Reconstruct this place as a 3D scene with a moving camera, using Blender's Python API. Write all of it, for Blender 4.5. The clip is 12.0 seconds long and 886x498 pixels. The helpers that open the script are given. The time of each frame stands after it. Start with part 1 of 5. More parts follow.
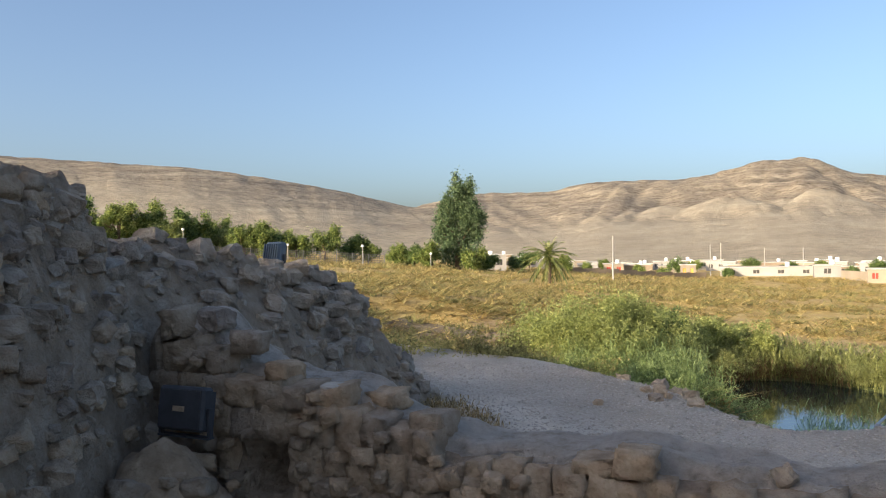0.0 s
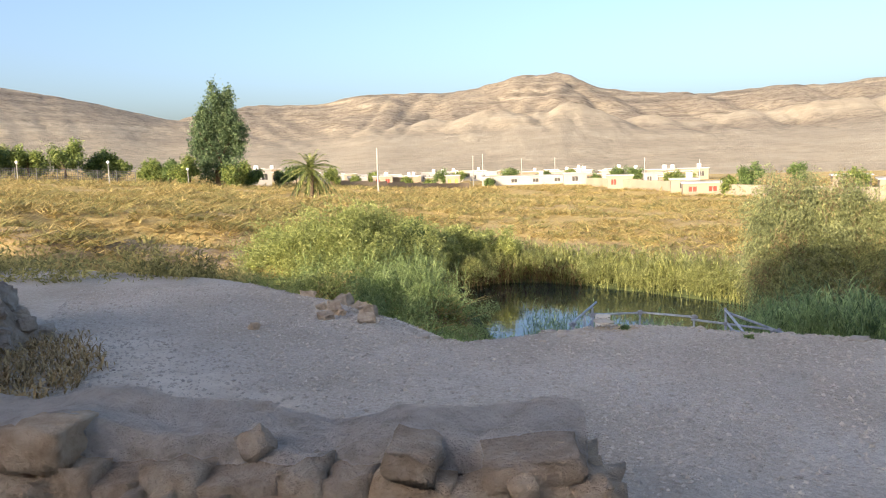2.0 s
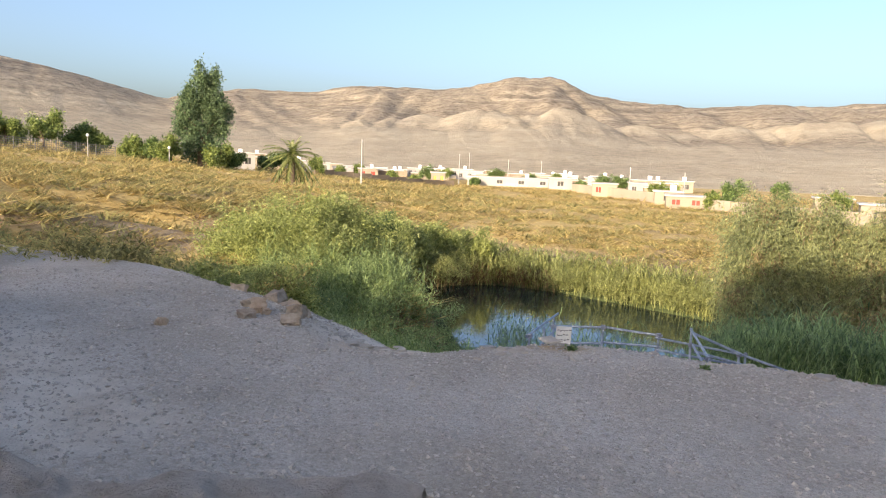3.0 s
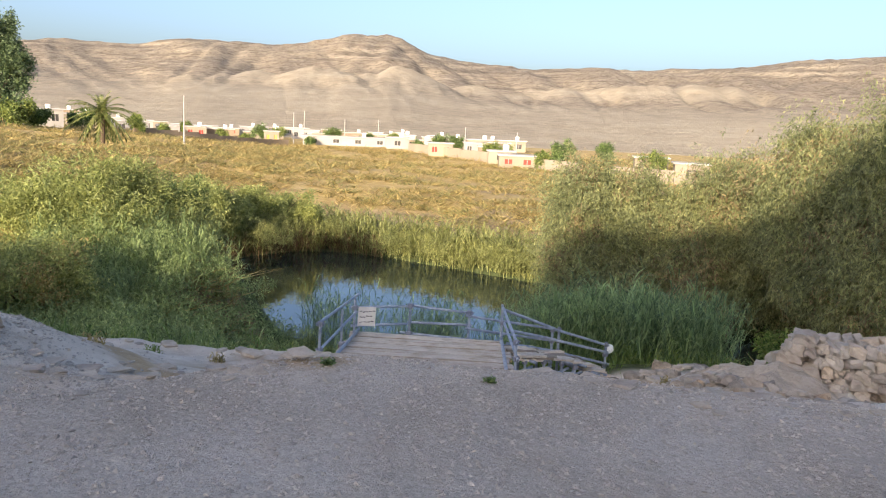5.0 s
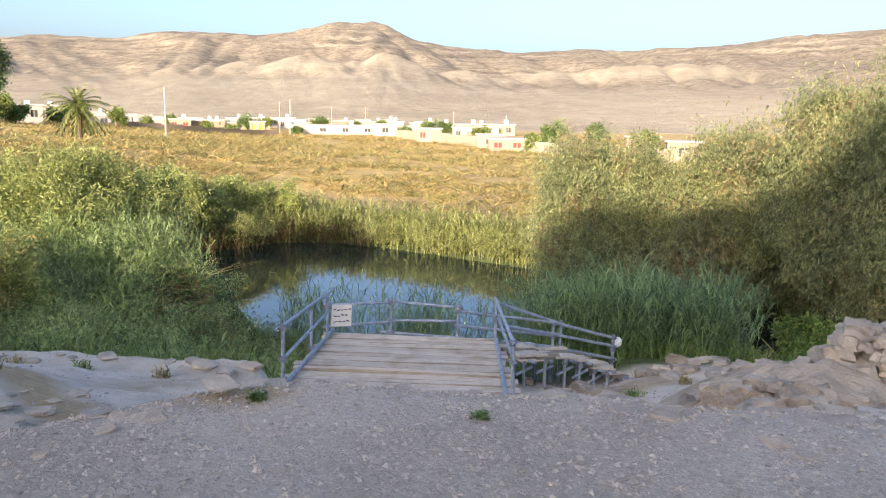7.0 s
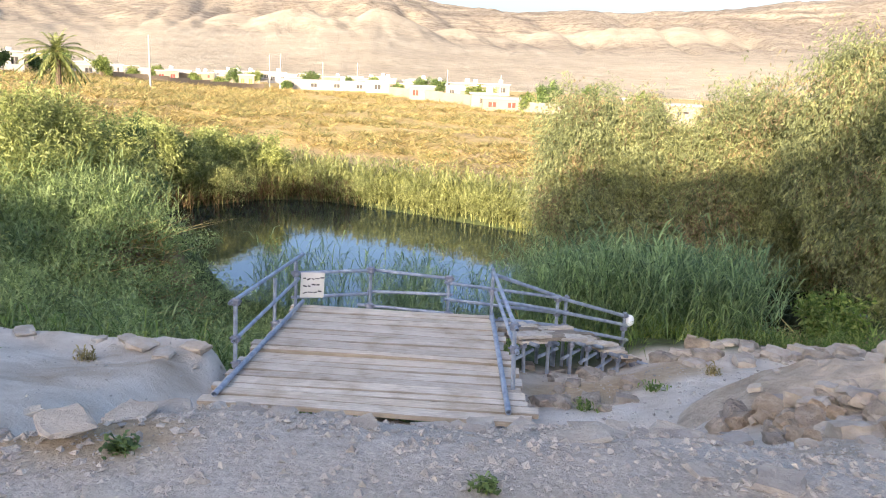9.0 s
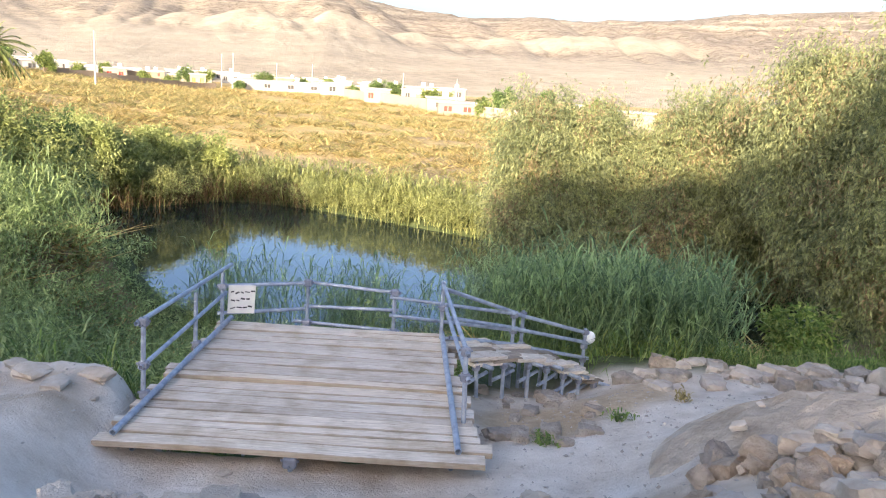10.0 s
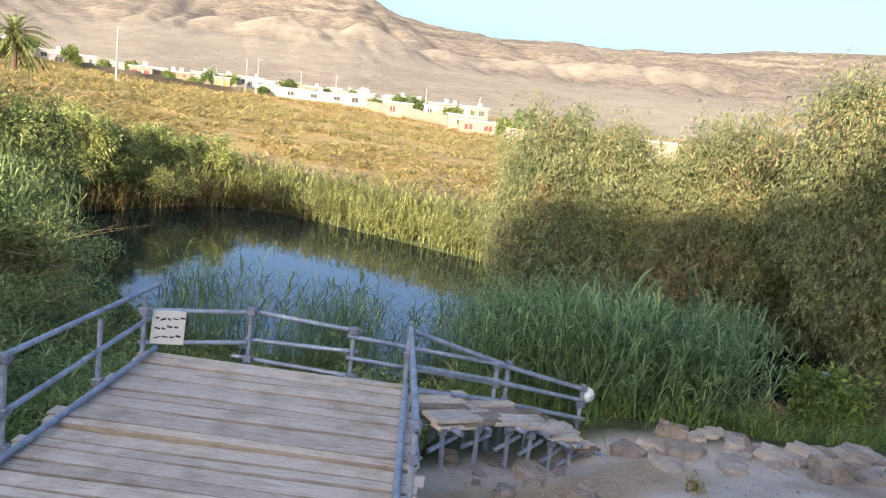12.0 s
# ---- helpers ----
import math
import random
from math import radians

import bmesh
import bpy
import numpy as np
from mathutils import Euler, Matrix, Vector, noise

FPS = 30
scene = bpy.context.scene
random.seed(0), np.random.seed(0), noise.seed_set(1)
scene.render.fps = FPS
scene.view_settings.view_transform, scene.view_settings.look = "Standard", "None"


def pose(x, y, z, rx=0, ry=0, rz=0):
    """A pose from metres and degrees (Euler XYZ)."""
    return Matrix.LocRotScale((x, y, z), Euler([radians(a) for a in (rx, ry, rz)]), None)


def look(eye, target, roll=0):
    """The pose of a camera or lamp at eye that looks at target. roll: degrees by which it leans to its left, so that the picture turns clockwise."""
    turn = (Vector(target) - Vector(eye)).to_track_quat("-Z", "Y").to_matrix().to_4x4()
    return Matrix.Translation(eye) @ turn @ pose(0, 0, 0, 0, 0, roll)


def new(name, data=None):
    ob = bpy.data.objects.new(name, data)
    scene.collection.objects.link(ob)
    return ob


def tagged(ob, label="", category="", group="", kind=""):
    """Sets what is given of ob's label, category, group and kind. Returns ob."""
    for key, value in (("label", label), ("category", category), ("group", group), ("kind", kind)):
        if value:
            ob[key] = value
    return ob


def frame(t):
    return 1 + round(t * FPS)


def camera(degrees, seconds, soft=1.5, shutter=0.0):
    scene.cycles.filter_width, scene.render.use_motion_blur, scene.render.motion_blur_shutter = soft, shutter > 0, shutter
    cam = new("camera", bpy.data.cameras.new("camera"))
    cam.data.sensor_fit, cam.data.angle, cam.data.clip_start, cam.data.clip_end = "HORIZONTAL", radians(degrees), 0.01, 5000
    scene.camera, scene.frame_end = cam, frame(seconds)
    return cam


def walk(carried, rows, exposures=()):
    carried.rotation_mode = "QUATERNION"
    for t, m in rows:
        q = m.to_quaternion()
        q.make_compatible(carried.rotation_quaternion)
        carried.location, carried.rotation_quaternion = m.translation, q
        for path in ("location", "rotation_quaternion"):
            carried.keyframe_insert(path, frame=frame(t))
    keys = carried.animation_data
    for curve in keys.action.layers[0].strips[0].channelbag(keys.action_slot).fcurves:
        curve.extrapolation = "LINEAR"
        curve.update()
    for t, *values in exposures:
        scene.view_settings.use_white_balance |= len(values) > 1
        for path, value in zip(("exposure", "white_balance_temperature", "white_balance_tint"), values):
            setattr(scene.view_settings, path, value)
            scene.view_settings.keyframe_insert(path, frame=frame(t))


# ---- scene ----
cam = camera(59.4, 12.0, soft=1.1)
PATH = [
    (0, (-0.016, -0.098, 1.827), (-0.005, 1.902, 1.836), -0.8),
    (0.5, (0.375, 0.15, 1.784), (0.529, 2.143, 1.734), -1.6),
    (1, (0.774, 0.437, 1.717), (1.083, 2.411, 1.643), -2.7),
    (1.5, (1.153, 0.773, 1.68), (1.564, 2.724, 1.524), -2.7),
    (2, (1.508, 1.024, 1.648), (2.075, 2.929, 1.424), -1.8),
    (2.5, (1.874, 1.322, 1.653), (2.577, 3.178, 1.405), -0.5),
    (3, (2.166, 1.628, 1.615), (2.775, 3.519, 1.383), 2.1),
    (3.5, (2.439, 1.952, 1.6), (3.326, 3.731, 1.382), 4.1),
    (3.7, (2.593, 2.079, 1.582), (3.498, 3.844, 1.323), 3.1),
    (5.3, (3.674, 3.03, 1.676), (4.668, 4.729, 1.324), 2.9),
    (5.5, (3.752, 3.134, 1.642), (4.754, 4.821, 1.254), 3.2),
    (6, (4.0, 3.413, 1.571), (4.955, 5.123, 1.167), 2.4),
    (6.5, (4.237, 3.775, 1.489), (5.199, 5.494, 1.145), 1.4),
    (7, (4.443, 4.193, 1.41), (5.436, 5.894, 1.058), 0.9),
    (7.2, (4.504, 4.344, 1.381), (5.494, 6.042, 1.008), 0.8),
    (8.8, (5.229, 5.521, 1.129), (6.23, 7.176, 0.622), 1.7),
    (9, (5.286, 5.606, 1.122), (6.292, 7.275, 0.672), 2.3),
    (9.5, (5.573, 5.969, 1.028), (6.63, 7.607, 0.581), 2.8),
    (10, (5.853, 6.344, 0.997), (6.958, 7.954, 0.563), 3.5),
    (10.5, (6.101, 6.668, 0.96), (7.187, 8.29, 0.523), 3.9),
    (11, (6.392, 6.983, 0.92), (7.412, 8.653, 0.508), 4.8),
    (11.5, (6.689, 7.231, 0.93), (7.716, 8.907, 0.56), 6.1),
    (12, (7.041, 7.389, 0.859), (8.115, 9.029, 0.465), 6.9),
]
walk(cam, [(t, look(eye, target, roll)) for t, eye, target, roll in PATH], [(0, 0.92, 6550, 10), (0.5, 0.95, 6550, 11), (1.0, 1.05, 6600, 11), (1.5, 1.15, 6650, 12), (2.0, 1.3, 6600, 12), (2.6, 1.28, 6600, 12), (3.2, 1.12, 6600, 13), (3.6, 0.95, 6600, 13), (5.5, 1.4, 6500, 14), (6.1, 1.65, 6550, 14), (6.6, 1.3, 6450, 14), (7.0, 1.45, 6450, 14), (8.8, 1.75, 6450, 14), (9.6, 1.85, 6400, 14), (10.6, 1.76, 6300, 14), (11.0, 1.68, 6280, 14), (11.4, 1.45, 6250, 14), (12, 1.42, 6250, 14)])

# ---- light ----
SUN_AZ, SUN_EL = 232.0, 15.0          # degrees clockwise from +y, degrees up
world = bpy.data.worlds.new("sky")
scene.world = world
world.use_nodes = True
wn = world.node_tree.nodes
sky = wn.new("ShaderNodeTexSky")
sky.sky_type, sky.sun_disc = "NISHITA", False
sky.sun_elevation, sky.sun_rotation = radians(SUN_EL), radians(SUN_AZ)
sky.air_density, sky.dust_density, sky.ozone_density = 0.78, 3.9, 2.0
world.node_tree.links.new(sky.outputs[0], wn["Background"].inputs[0])
wn["Background"].inputs[1].default_value = 0.15
sun = new("sun", bpy.data.lights.new("sun", "SUN"))
sun.data.energy, sun.data.angle, sun.data.color = 4.3, radians(0.55), (1.0, 0.86, 0.66)
sun_dir = Vector((math.sin(radians(SUN_AZ)) * math.cos(radians(SUN_EL)), math.cos(radians(SUN_AZ)) * math.cos(radians(SUN_EL)), math.sin(radians(SUN_EL))))
sun.matrix_world = look(sun_dir * 50, (0, 0, 0))

# ---- materials ----
class Mat:
    """A small builder of node materials."""
    def __init__(self, name, rough=0.8, metal=0.0):
        self.m = bpy.data.materials.new(name)
        self.m.use_nodes = True
        self.t = self.m.node_tree
        self.b = self.t.nodes["Principled BSDF"]
        self.b.inputs["Roughness"].default_value = rough
        self.b.inputs["Metallic"].default_value = metal
        self.b.inputs["Specular IOR Level"].default_value = 0.25
        self.geo = None

    def node(self, kind):
        return self.t.nodes.new(kind)

    def link(self, a, b):
        self.t.links.new(a, b)

    def pos(self):
        if self.geo is None:
            self.geo = self.node("ShaderNodeNewGeometry")
        return self.geo.outputs["Position"]

    def noise(self, scale, detail=4, rough=0.55, stretch=None, local=False):
        n = self.node("ShaderNodeTexNoise")
        n.inputs["Scale"].default_value, n.inputs["Detail"].default_value, n.inputs["Roughness"].default_value = scale, detail, rough
        src = self.pos()
        if local:
            src = self.node("ShaderNodeTexCoord").outputs["Object"]
        if stretch:
            mp = self.node("ShaderNodeMapping")
            mp.inputs["Scale"].default_value = stretch
            self.link(src, mp.inputs["Vector"])
            src = mp.outputs[0]
        self.link(src, n.inputs["Vector"])
        return n.outputs["Fac"]

    def voronoi(self, scale, feature="F1", out="Distance"):
        n = self.node("ShaderNodeTexVoronoi")
        n.feature = feature
        n.inputs["Scale"].default_value = scale
        self.link(self.pos(), n.inputs["Vector"])
        return n.outputs[out]

    def ramp(self, fac, stops):
        n = self.node("ShaderNodeValToRGB")
        e = n.color_ramp.elements
        while len(e) < len(stops):
            e.new(0.5)
        for el, (p, c) in zip(e, stops):
            el.position = p
            el.color = (*c, 1) if len(c) == 3 else c
        self.link(fac, n.inputs[0])
        return n.outputs[0]

    def mix(self, fac, a, b, mode="MIX"):
        n = self.node("ShaderNodeMix")
        n.data_type, n.blend_type = "RGBA", mode
        for sock, v in ((n.inputs[0], fac), (n.inputs[6], a), (n.inputs[7], b)):
            if isinstance(v, (int, float)):
                sock.default_value = v
            elif isinstance(v, tuple):
                sock.default_value = (*v, 1)
            else:
                self.link(v, sock)
        return n.outputs[2]

    def math(self, op, a, b=0.0):
        n = self.node("ShaderNodeMath")
        n.operation = op
        for sock, v in ((n.inputs[0], a), (n.inputs[1], b)):
            if isinstance(v, (int, float)):
                sock.default_value = v
            else:
                self.link(v, sock)
        return n.outputs[0]

    def attr(self, name):
        n = self.node("ShaderNodeAttribute")
        n.attribute_name = name
        return n.outputs["Fac"]

    def random(self):
        return self.node("ShaderNodeObjectInfo").outputs["Random"]

    def island(self):
        if self.geo is None:
            self.pos()
        return self.geo.outputs["Random Per Island"]

    def color(self, c):
        if isinstance(c, tuple):
            self.b.inputs["Base Color"].default_value = (*c, 1)
        else:
            self.link(c, self.b.inputs["Base Color"])
        return self

    def bump(self, height, strength=0.5, distance=0.02):
        n = self.node("ShaderNodeBump")
        n.inputs["Strength"].default_value, n.inputs["Distance"].default_value = strength, distance
        self.link(height, n.inputs["Height"])
        self.link(n.outputs[0], self.b.inputs["Normal"])
        return self


def stone_mat(name, lo, mid, hi, scale=6.0, bump=0.6):
    k = Mat(name, 0.92)
    base = k.ramp(k.noise(scale, 6, 0.65), [(0.28, lo), (0.5, mid), (0.72, hi)])
    tint = k.ramp(k.random(), [(0.0, (0.82, 0.8, 0.8)), (0.5, (1, 0.98, 0.94)), (1.0, (1.12, 1.03, 0.92))])
    isl = k.ramp(k.island(), [(0.0, (0.75, 0.74, 0.74)), (1.0, (1.12, 1.1, 1.06))])
    c = k.mix(1.0, k.mix(1.0, base, tint, "MULTIPLY"), isl, "MULTIPLY")
    hgt = k.math("ADD", k.noise(scale * 7, 8, 0.7), k.math("MULTIPLY", k.noise(scale * 2.2, 5, 0.6), 2.0))
    k.color(c).bump(hgt, min(1.0, bump * 1.4), 0.04)
    return k.m


def leaf_mat(name, dark, mid, light, gloss=0.5, through_light=0.38):
    k = Mat(name, gloss)
    k.b.inputs["Specular IOR Level"].default_value = 0.3
    c = k.ramp(k.island(), [(0.0, dark), (0.45, mid), (0.85, light), (1.0, light)])
    patch = k.ramp(k.noise(0.9, 3), [(0.3, (0.72, 0.75, 0.7)), (0.7, (1.2, 1.15, 1.0))])
    spray = k.ramp(k.noise(3.4, 4, 0.6), [(0.34, (0.64, 0.66, 0.64)), (0.5, (0.98, 0.98, 0.96)), (0.66, (1.22, 1.2, 1.1))])
    c = k.mix(1.0, k.mix(1.0, c, patch, "MULTIPLY"), spray, "MULTIPLY")
    k.color(c)
    tr = k.node("ShaderNodeBsdfTranslucent")
    k.link(c, tr.inputs[0])
    mx = k.node("ShaderNodeMixShader")
    mx.inputs[0].default_value = through_light
    k.link(k.b.outputs[0], mx.inputs[1])
    k.link(tr.outputs[0], mx.inputs[2])
    k.link(mx.outputs[0], k.t.nodes["Material Output"].inputs[0])
    return k.m


def ground_material():
    k = Mat("ground", 0.95)
    fine = k.noise(60, 6, 0.7)
    cells = k.voronoi(34)
    gravel = k.ramp(k.noise(22, 8, 0.75), [(0.3, (0.31, 0.275, 0.235)), (0.5, (0.49, 0.44, 0.38)), (0.7, (0.64, 0.585, 0.51))])
    gravel = k.mix(0.35, gravel, k.ramp(k.voronoi(60, "F1", "Color"), [(0.1, (0.35, 0.31, 0.265)), (0.9, (0.62, 0.565, 0.49))]))
    gravel = k.mix(1.0, gravel, k.ramp(k.noise(0.7, 5, 0.6), [(0.3, (0.80, 0.76, 0.71)), (0.7, (1.12, 1.12, 1.12))]), "MULTIPLY")
    rock = k.ramp(k.noise(2.2, 8, 0.65), [(0.25, (0.43, 0.345, 0.26)), (0.42, (0.60, 0.515, 0.42)), (0.65, (0.73, 0.65, 0.555))])
    rock = k.mix(k.ramp(k.noise(0.5, 4), [(0.52, (0, 0, 0)), (0.66, (1, 1, 1))]), rock, (0.33, 0.24, 0.15))
    soil = k.ramp(k.noise(5, 8, 0.7), [(0.3, (0.15, 0.11, 0.08)), (0.55, (0.27, 0.21, 0.16)), (0.75, (0.38, 0.32, 0.26))])
    dry = k.ramp(k.noise(0.55, 9, 0.68), [(0.28, (0.25, 0.17, 0.06)), (0.46, (0.44, 0.31, 0.11)), (0.62, (0.56, 0.41, 0.17)), (0.8, (0.60, 0.48, 0.25))])
    dry = k.mix(k.ramp(k.noise(0.09, 5), [(0.42, (0, 0, 0)), (0.62, (1, 1, 1))]), dry, k.mix(0.5, dry, (0.40, 0.30, 0.15)))
    green = k.ramp(k.noise(3, 8, 0.7), [(0.3, (0.04, 0.055, 0.02)), (0.6, (0.10, 0.12, 0.045)), (0.8, (0.2, 0.17, 0.08))])
    c = k.mix(k.attr("rock"), gravel, rock)
    c = k.mix(k.attr("dry"), c, dry)
    c = k.mix(k.attr("soil"), c, soil)
    tan = k.ramp(k.noise(6, 8, 0.7), [(0.3, (0.34, 0.235, 0.135)), (0.55, (0.48, 0.355, 0.215)), (0.75, (0.58, 0.46, 0.32))])
    c = k.mix(k.attr("tan"), c, tan)
    c = k.mix(k.attr("green"), c, green)
    k.color(c)
    hgt = k.math("ADD", k.math("ADD", k.math("MULTIPLY", cells, -0.35), fine), k.math("MULTIPLY", k.noise(9, 6, 0.65), 2.0))
    k.bump(hgt, 0.7, 0.03)
    return k.m


def hill_material():
    k = Mat("hillside", 0.97)
    sep = k.node("ShaderNodeSeparateXYZ")
    k.link(k.pos(), sep.inputs[0])
    warp = k.math("MULTIPLY", k.noise(0.006, 4), 30.0)
    zz = k.math("ADD", sep.outputs[2], warp)
    strata = k.node("ShaderNodeTexNoise")
    strata.noise_dimensions = "1D"
    strata.inputs["Scale"].default_value, strata.inputs["Detail"].default_value = 0.16, 5
    k.link(zz, strata.inputs["W"])
    line = k.math("MULTIPLY", k.math("SUBTRACT", strata.outputs["Fac"], 0.5), k.ramp(k.noise(0.012, 4), [(0.42, (0, 0, 0)), (0.62, (1, 1, 1))]))
    mott = k.math("ADD", k.math("MULTIPLY", line, 1.0), k.noise(0.045, 9, 0.76))
    base = k.ramp(mott, [(0.32, (0.20, 0.163, 0.124)), (0.45, (0.275, 0.228, 0.17)), (0.55, (0.33, 0.278, 0.205)), (0.68, (0.42, 0.36, 0.27))])
    scrub = k.ramp(k.noise(0.16, 8, 0.85), [(0.42, (0.46, 0.44, 0.41)), (0.52, (1, 1, 1))])
    big = k.ramp(k.noise(0.008, 6, 0.6), [(0.35, (0.80, 0.79, 0.80)), (0.6, (1.08, 1.06, 1.02))])
    c = k.mix(1.0, k.mix(1.0, base, scrub, "MULTIPLY"), big, "MULTIPLY")
    # quarry heaps, plus the hill foot lightened in colour against the grazing sun
    c = k.mix(k.attr("spoil"), c, k.ramp(k.noise(0.06, 7, 0.7), [(0.3, (0.36, 0.30, 0.21)), (0.7, (0.48, 0.415, 0.305))]))
    k.color(c)
    k.bump(k.noise(0.09, 9, 0.7), 0.5, 6.0)
    return k.m


def wood_mat(name, lo, hi, axis=0):
    k = Mat(name, 0.8)
    st = [9, 9, 9]
    st[axis] = 0.9
    grain = k.noise(6, 8, 0.65, stretch=tuple(st), local=True)
    c = k.ramp(grain, [(0.25, lo), (0.75, hi)])
    tint = k.ramp(k.random(), [(0.0, (0.84, 0.80, 0.76)), (0.3, (0.98, 0.96, 0.93)), (0.65, (1.06, 1.0, 0.91)), (1.0, (1.18, 1.17, 1.15))])
    spots = k.ramp(k.noise(3.5, 5, 0.6), [(0.3, (0.72, 0.68, 0.62)), (0.55, (1, 1, 1))])
    st[axis] = 0.25
    crack = k.ramp(k.noise(9, 5, 0.6, stretch=tuple(st), local=True), [(0.30, (0.35, 0.32, 0.29)), (0.37, (1, 1, 1))])
    c = k.mix(1.0, k.mix(1.0, c, tint, "MULTIPLY"), spots, "MULTIPLY")
    k.color(k.mix(1.0, c, crack, "MULTIPLY")).bump(grain, 0.35, 0.01)
    return k.m


def paint_mat(name, c, rough=0.8, wear=0.25, scale=1.5):
    k = Mat(name, rough)
    dirt = k.ramp(k.noise(scale, 6, 0.6), [(0.3, tuple(v * (1 - wear) for v in c)), (0.65, c)])
    k.color(dirt).bump(k.noise(scale * 9, 4), 0.2, 0.01)
    return k.m


M_ground = ground_material()
M_hill = hill_material()
M_stone = stone_mat("limestone", (0.28, 0.24, 0.20), (0.43, 0.38, 0.325), (0.56, 0.51, 0.45))
M_stone_red = stone_mat("reddish_stone", (0.36, 0.27, 0.19), (0.52, 0.42, 0.32), (0.65, 0.56, 0.455), 8.0, 0.6)
M_white_stone = stone_mat("pale_stone", (0.36, 0.31, 0.26), (0.50, 0.45, 0.39), (0.62, 0.58, 0.52), 4.0, 0.35)
M_earth = stone_mat("earth_fill", (0.28, 0.215, 0.155), (0.45, 0.365, 0.28), (0.60, 0.51, 0.42), 5.0, 1.0)
M_dust = stone_mat("dusty_mortar", (0.48, 0.42, 0.355), (0.67, 0.61, 0.54), (0.78, 0.73, 0.67), 11.0, 0.9)
M_slope = stone_mat("slope_dust", (0.34, 0.28, 0.215), (0.50, 0.435, 0.36), (0.64, 0.575, 0.495), 2.5, 0.8)
M_dark_stone = stone_mat("dark_rubble", (0.26, 0.215, 0.18), (0.44, 0.38, 0.32), (0.60, 0.545, 0.48))
M_pebble = stone_mat("pebbles", (0.43, 0.39, 0.34), (0.56, 0.51, 0.45), (0.70, 0.65, 0.58), 20.0, 0.3)
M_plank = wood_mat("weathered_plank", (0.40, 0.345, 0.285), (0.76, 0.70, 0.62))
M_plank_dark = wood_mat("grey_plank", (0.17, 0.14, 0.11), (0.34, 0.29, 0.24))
# Weathered plank sides, darkened further in colour so the gaps read as shaded.
M_plank_edge_shade = wood_mat("plank_edge_shade", (0.26, 0.215, 0.165), (0.46, 0.40, 0.33))
kk = Mat("scaffold_pipe", 0.55, 0.45)
kk.color(kk.ramp(kk.noise(9, 6, 0.65), [(0.3, (0.21, 0.235, 0.28)), (0.5, (0.33, 0.365, 0.425)), (0.72, (0.46, 0.50, 0.555))])).bump(kk.noise(40, 3), 0.1, 0.003)
M_pipe = kk.m
M_clamp = paint_mat("clamp_iron", (0.24, 0.25, 0.29), 0.55, 0.4, 20)
M_sign = paint_mat("sign_white", (0.74, 0.71, 0.64), 0.6, 0.12, 12)
M_ink = paint_mat("sign_ink", (0.06, 0.05, 0.05), 0.7, 0.1)
M_dark_metal = paint_mat("dark_metal", (0.055, 0.058, 0.066), 0.5, 0.3, 8)
M_panel_blue = paint_mat("panel_back", (0.13, 0.17, 0.21), 0.5, 0.3, 8)
M_bark = paint_mat("bark", (0.17, 0.12, 0.08), 0.9, 0.5, 14)
M_leaf_tam = leaf_mat("tamarisk_leaf", (0.165, 0.19, 0.105), (0.27, 0.295, 0.155), (0.385, 0.40, 0.20), 0.75, 0.40)
M_leaf_tam_brown = leaf_mat("tamarisk_brown", (0.21, 0.155, 0.095), (0.31, 0.24, 0.145), (0.41, 0.33, 0.19), 0.7, 0.35)
M_leaf_bush = leaf_mat("willow_leaf", (0.20, 0.235, 0.085), (0.32, 0.355, 0.13), (0.44, 0.47, 0.19))
M_leaf_tall = leaf_mat("tall_tree_leaf", (0.062, 0.100, 0.057), (0.119, 0.181, 0.100), (0.206, 0.275, 0.150))
M_scrub = leaf_mat("shore_scrub", (0.16, 0.215, 0.095), (0.275, 0.36, 0.15), (0.41, 0.49, 0.23), 0.6, 0.4)
M_olive = leaf_mat("olive_scrub", (0.20, 0.19, 0.08), (0.33, 0.30, 0.13), (0.48, 0.42, 0.19), 0.7, 0.35)
M_leaf_dark = leaf_mat("dark_leaf", (0.06, 0.10, 0.04), (0.125, 0.185, 0.065), (0.22, 0.30, 0.105))
M_leaf_orchard = leaf_mat("orchard_leaf", (0.085, 0.125, 0.04), (0.18, 0.235, 0.07), (0.31, 0.36, 0.115))
M_leaf_palm = leaf_mat("palm_leaf", (0.090, 0.112, 0.045), (0.180, 0.210, 0.075), (0.300, 0.315, 0.120))
M_reed = leaf_mat("reed_leaf", (0.15, 0.165, 0.062), (0.265, 0.285, 0.105), (0.41, 0.42, 0.185), 0.6, 0.3)
M_reed_blue = leaf_mat("reed_bluegreen", (0.085, 0.14, 0.065), (0.18, 0.275, 0.13), (0.32, 0.43, 0.215), 0.6, 0.35)
M_grass = leaf_mat("bank_grass", (0.075, 0.135, 0.030), (0.150, 0.240, 0.053), (0.285, 0.345, 0.105), 0.6, 0.3)
M_dry = leaf_mat("dry_grass", (0.31, 0.22, 0.08), (0.52, 0.375, 0.14), (0.65, 0.505, 0.235), 0.7, 0.3)
M_straw = leaf_mat("dry_straw", (0.24, 0.18, 0.075), (0.40, 0.31, 0.13), (0.56, 0.44, 0.21), 0.7, 0.3)
M_mat = leaf_mat("matted_straw", (0.20, 0.135, 0.07), (0.34, 0.24, 0.13), (0.48, 0.36, 0.21), 0.8, 0.1)
M_rust = leaf_mat("dead_reed", (0.09, 0.06, 0.032), (0.17, 0.11, 0.06), (0.25, 0.175, 0.095), 0.7, 0.2)
kk = Mat("pool_water", 0.03)
kk.b.inputs["Specular IOR Level"].default_value = 0.9
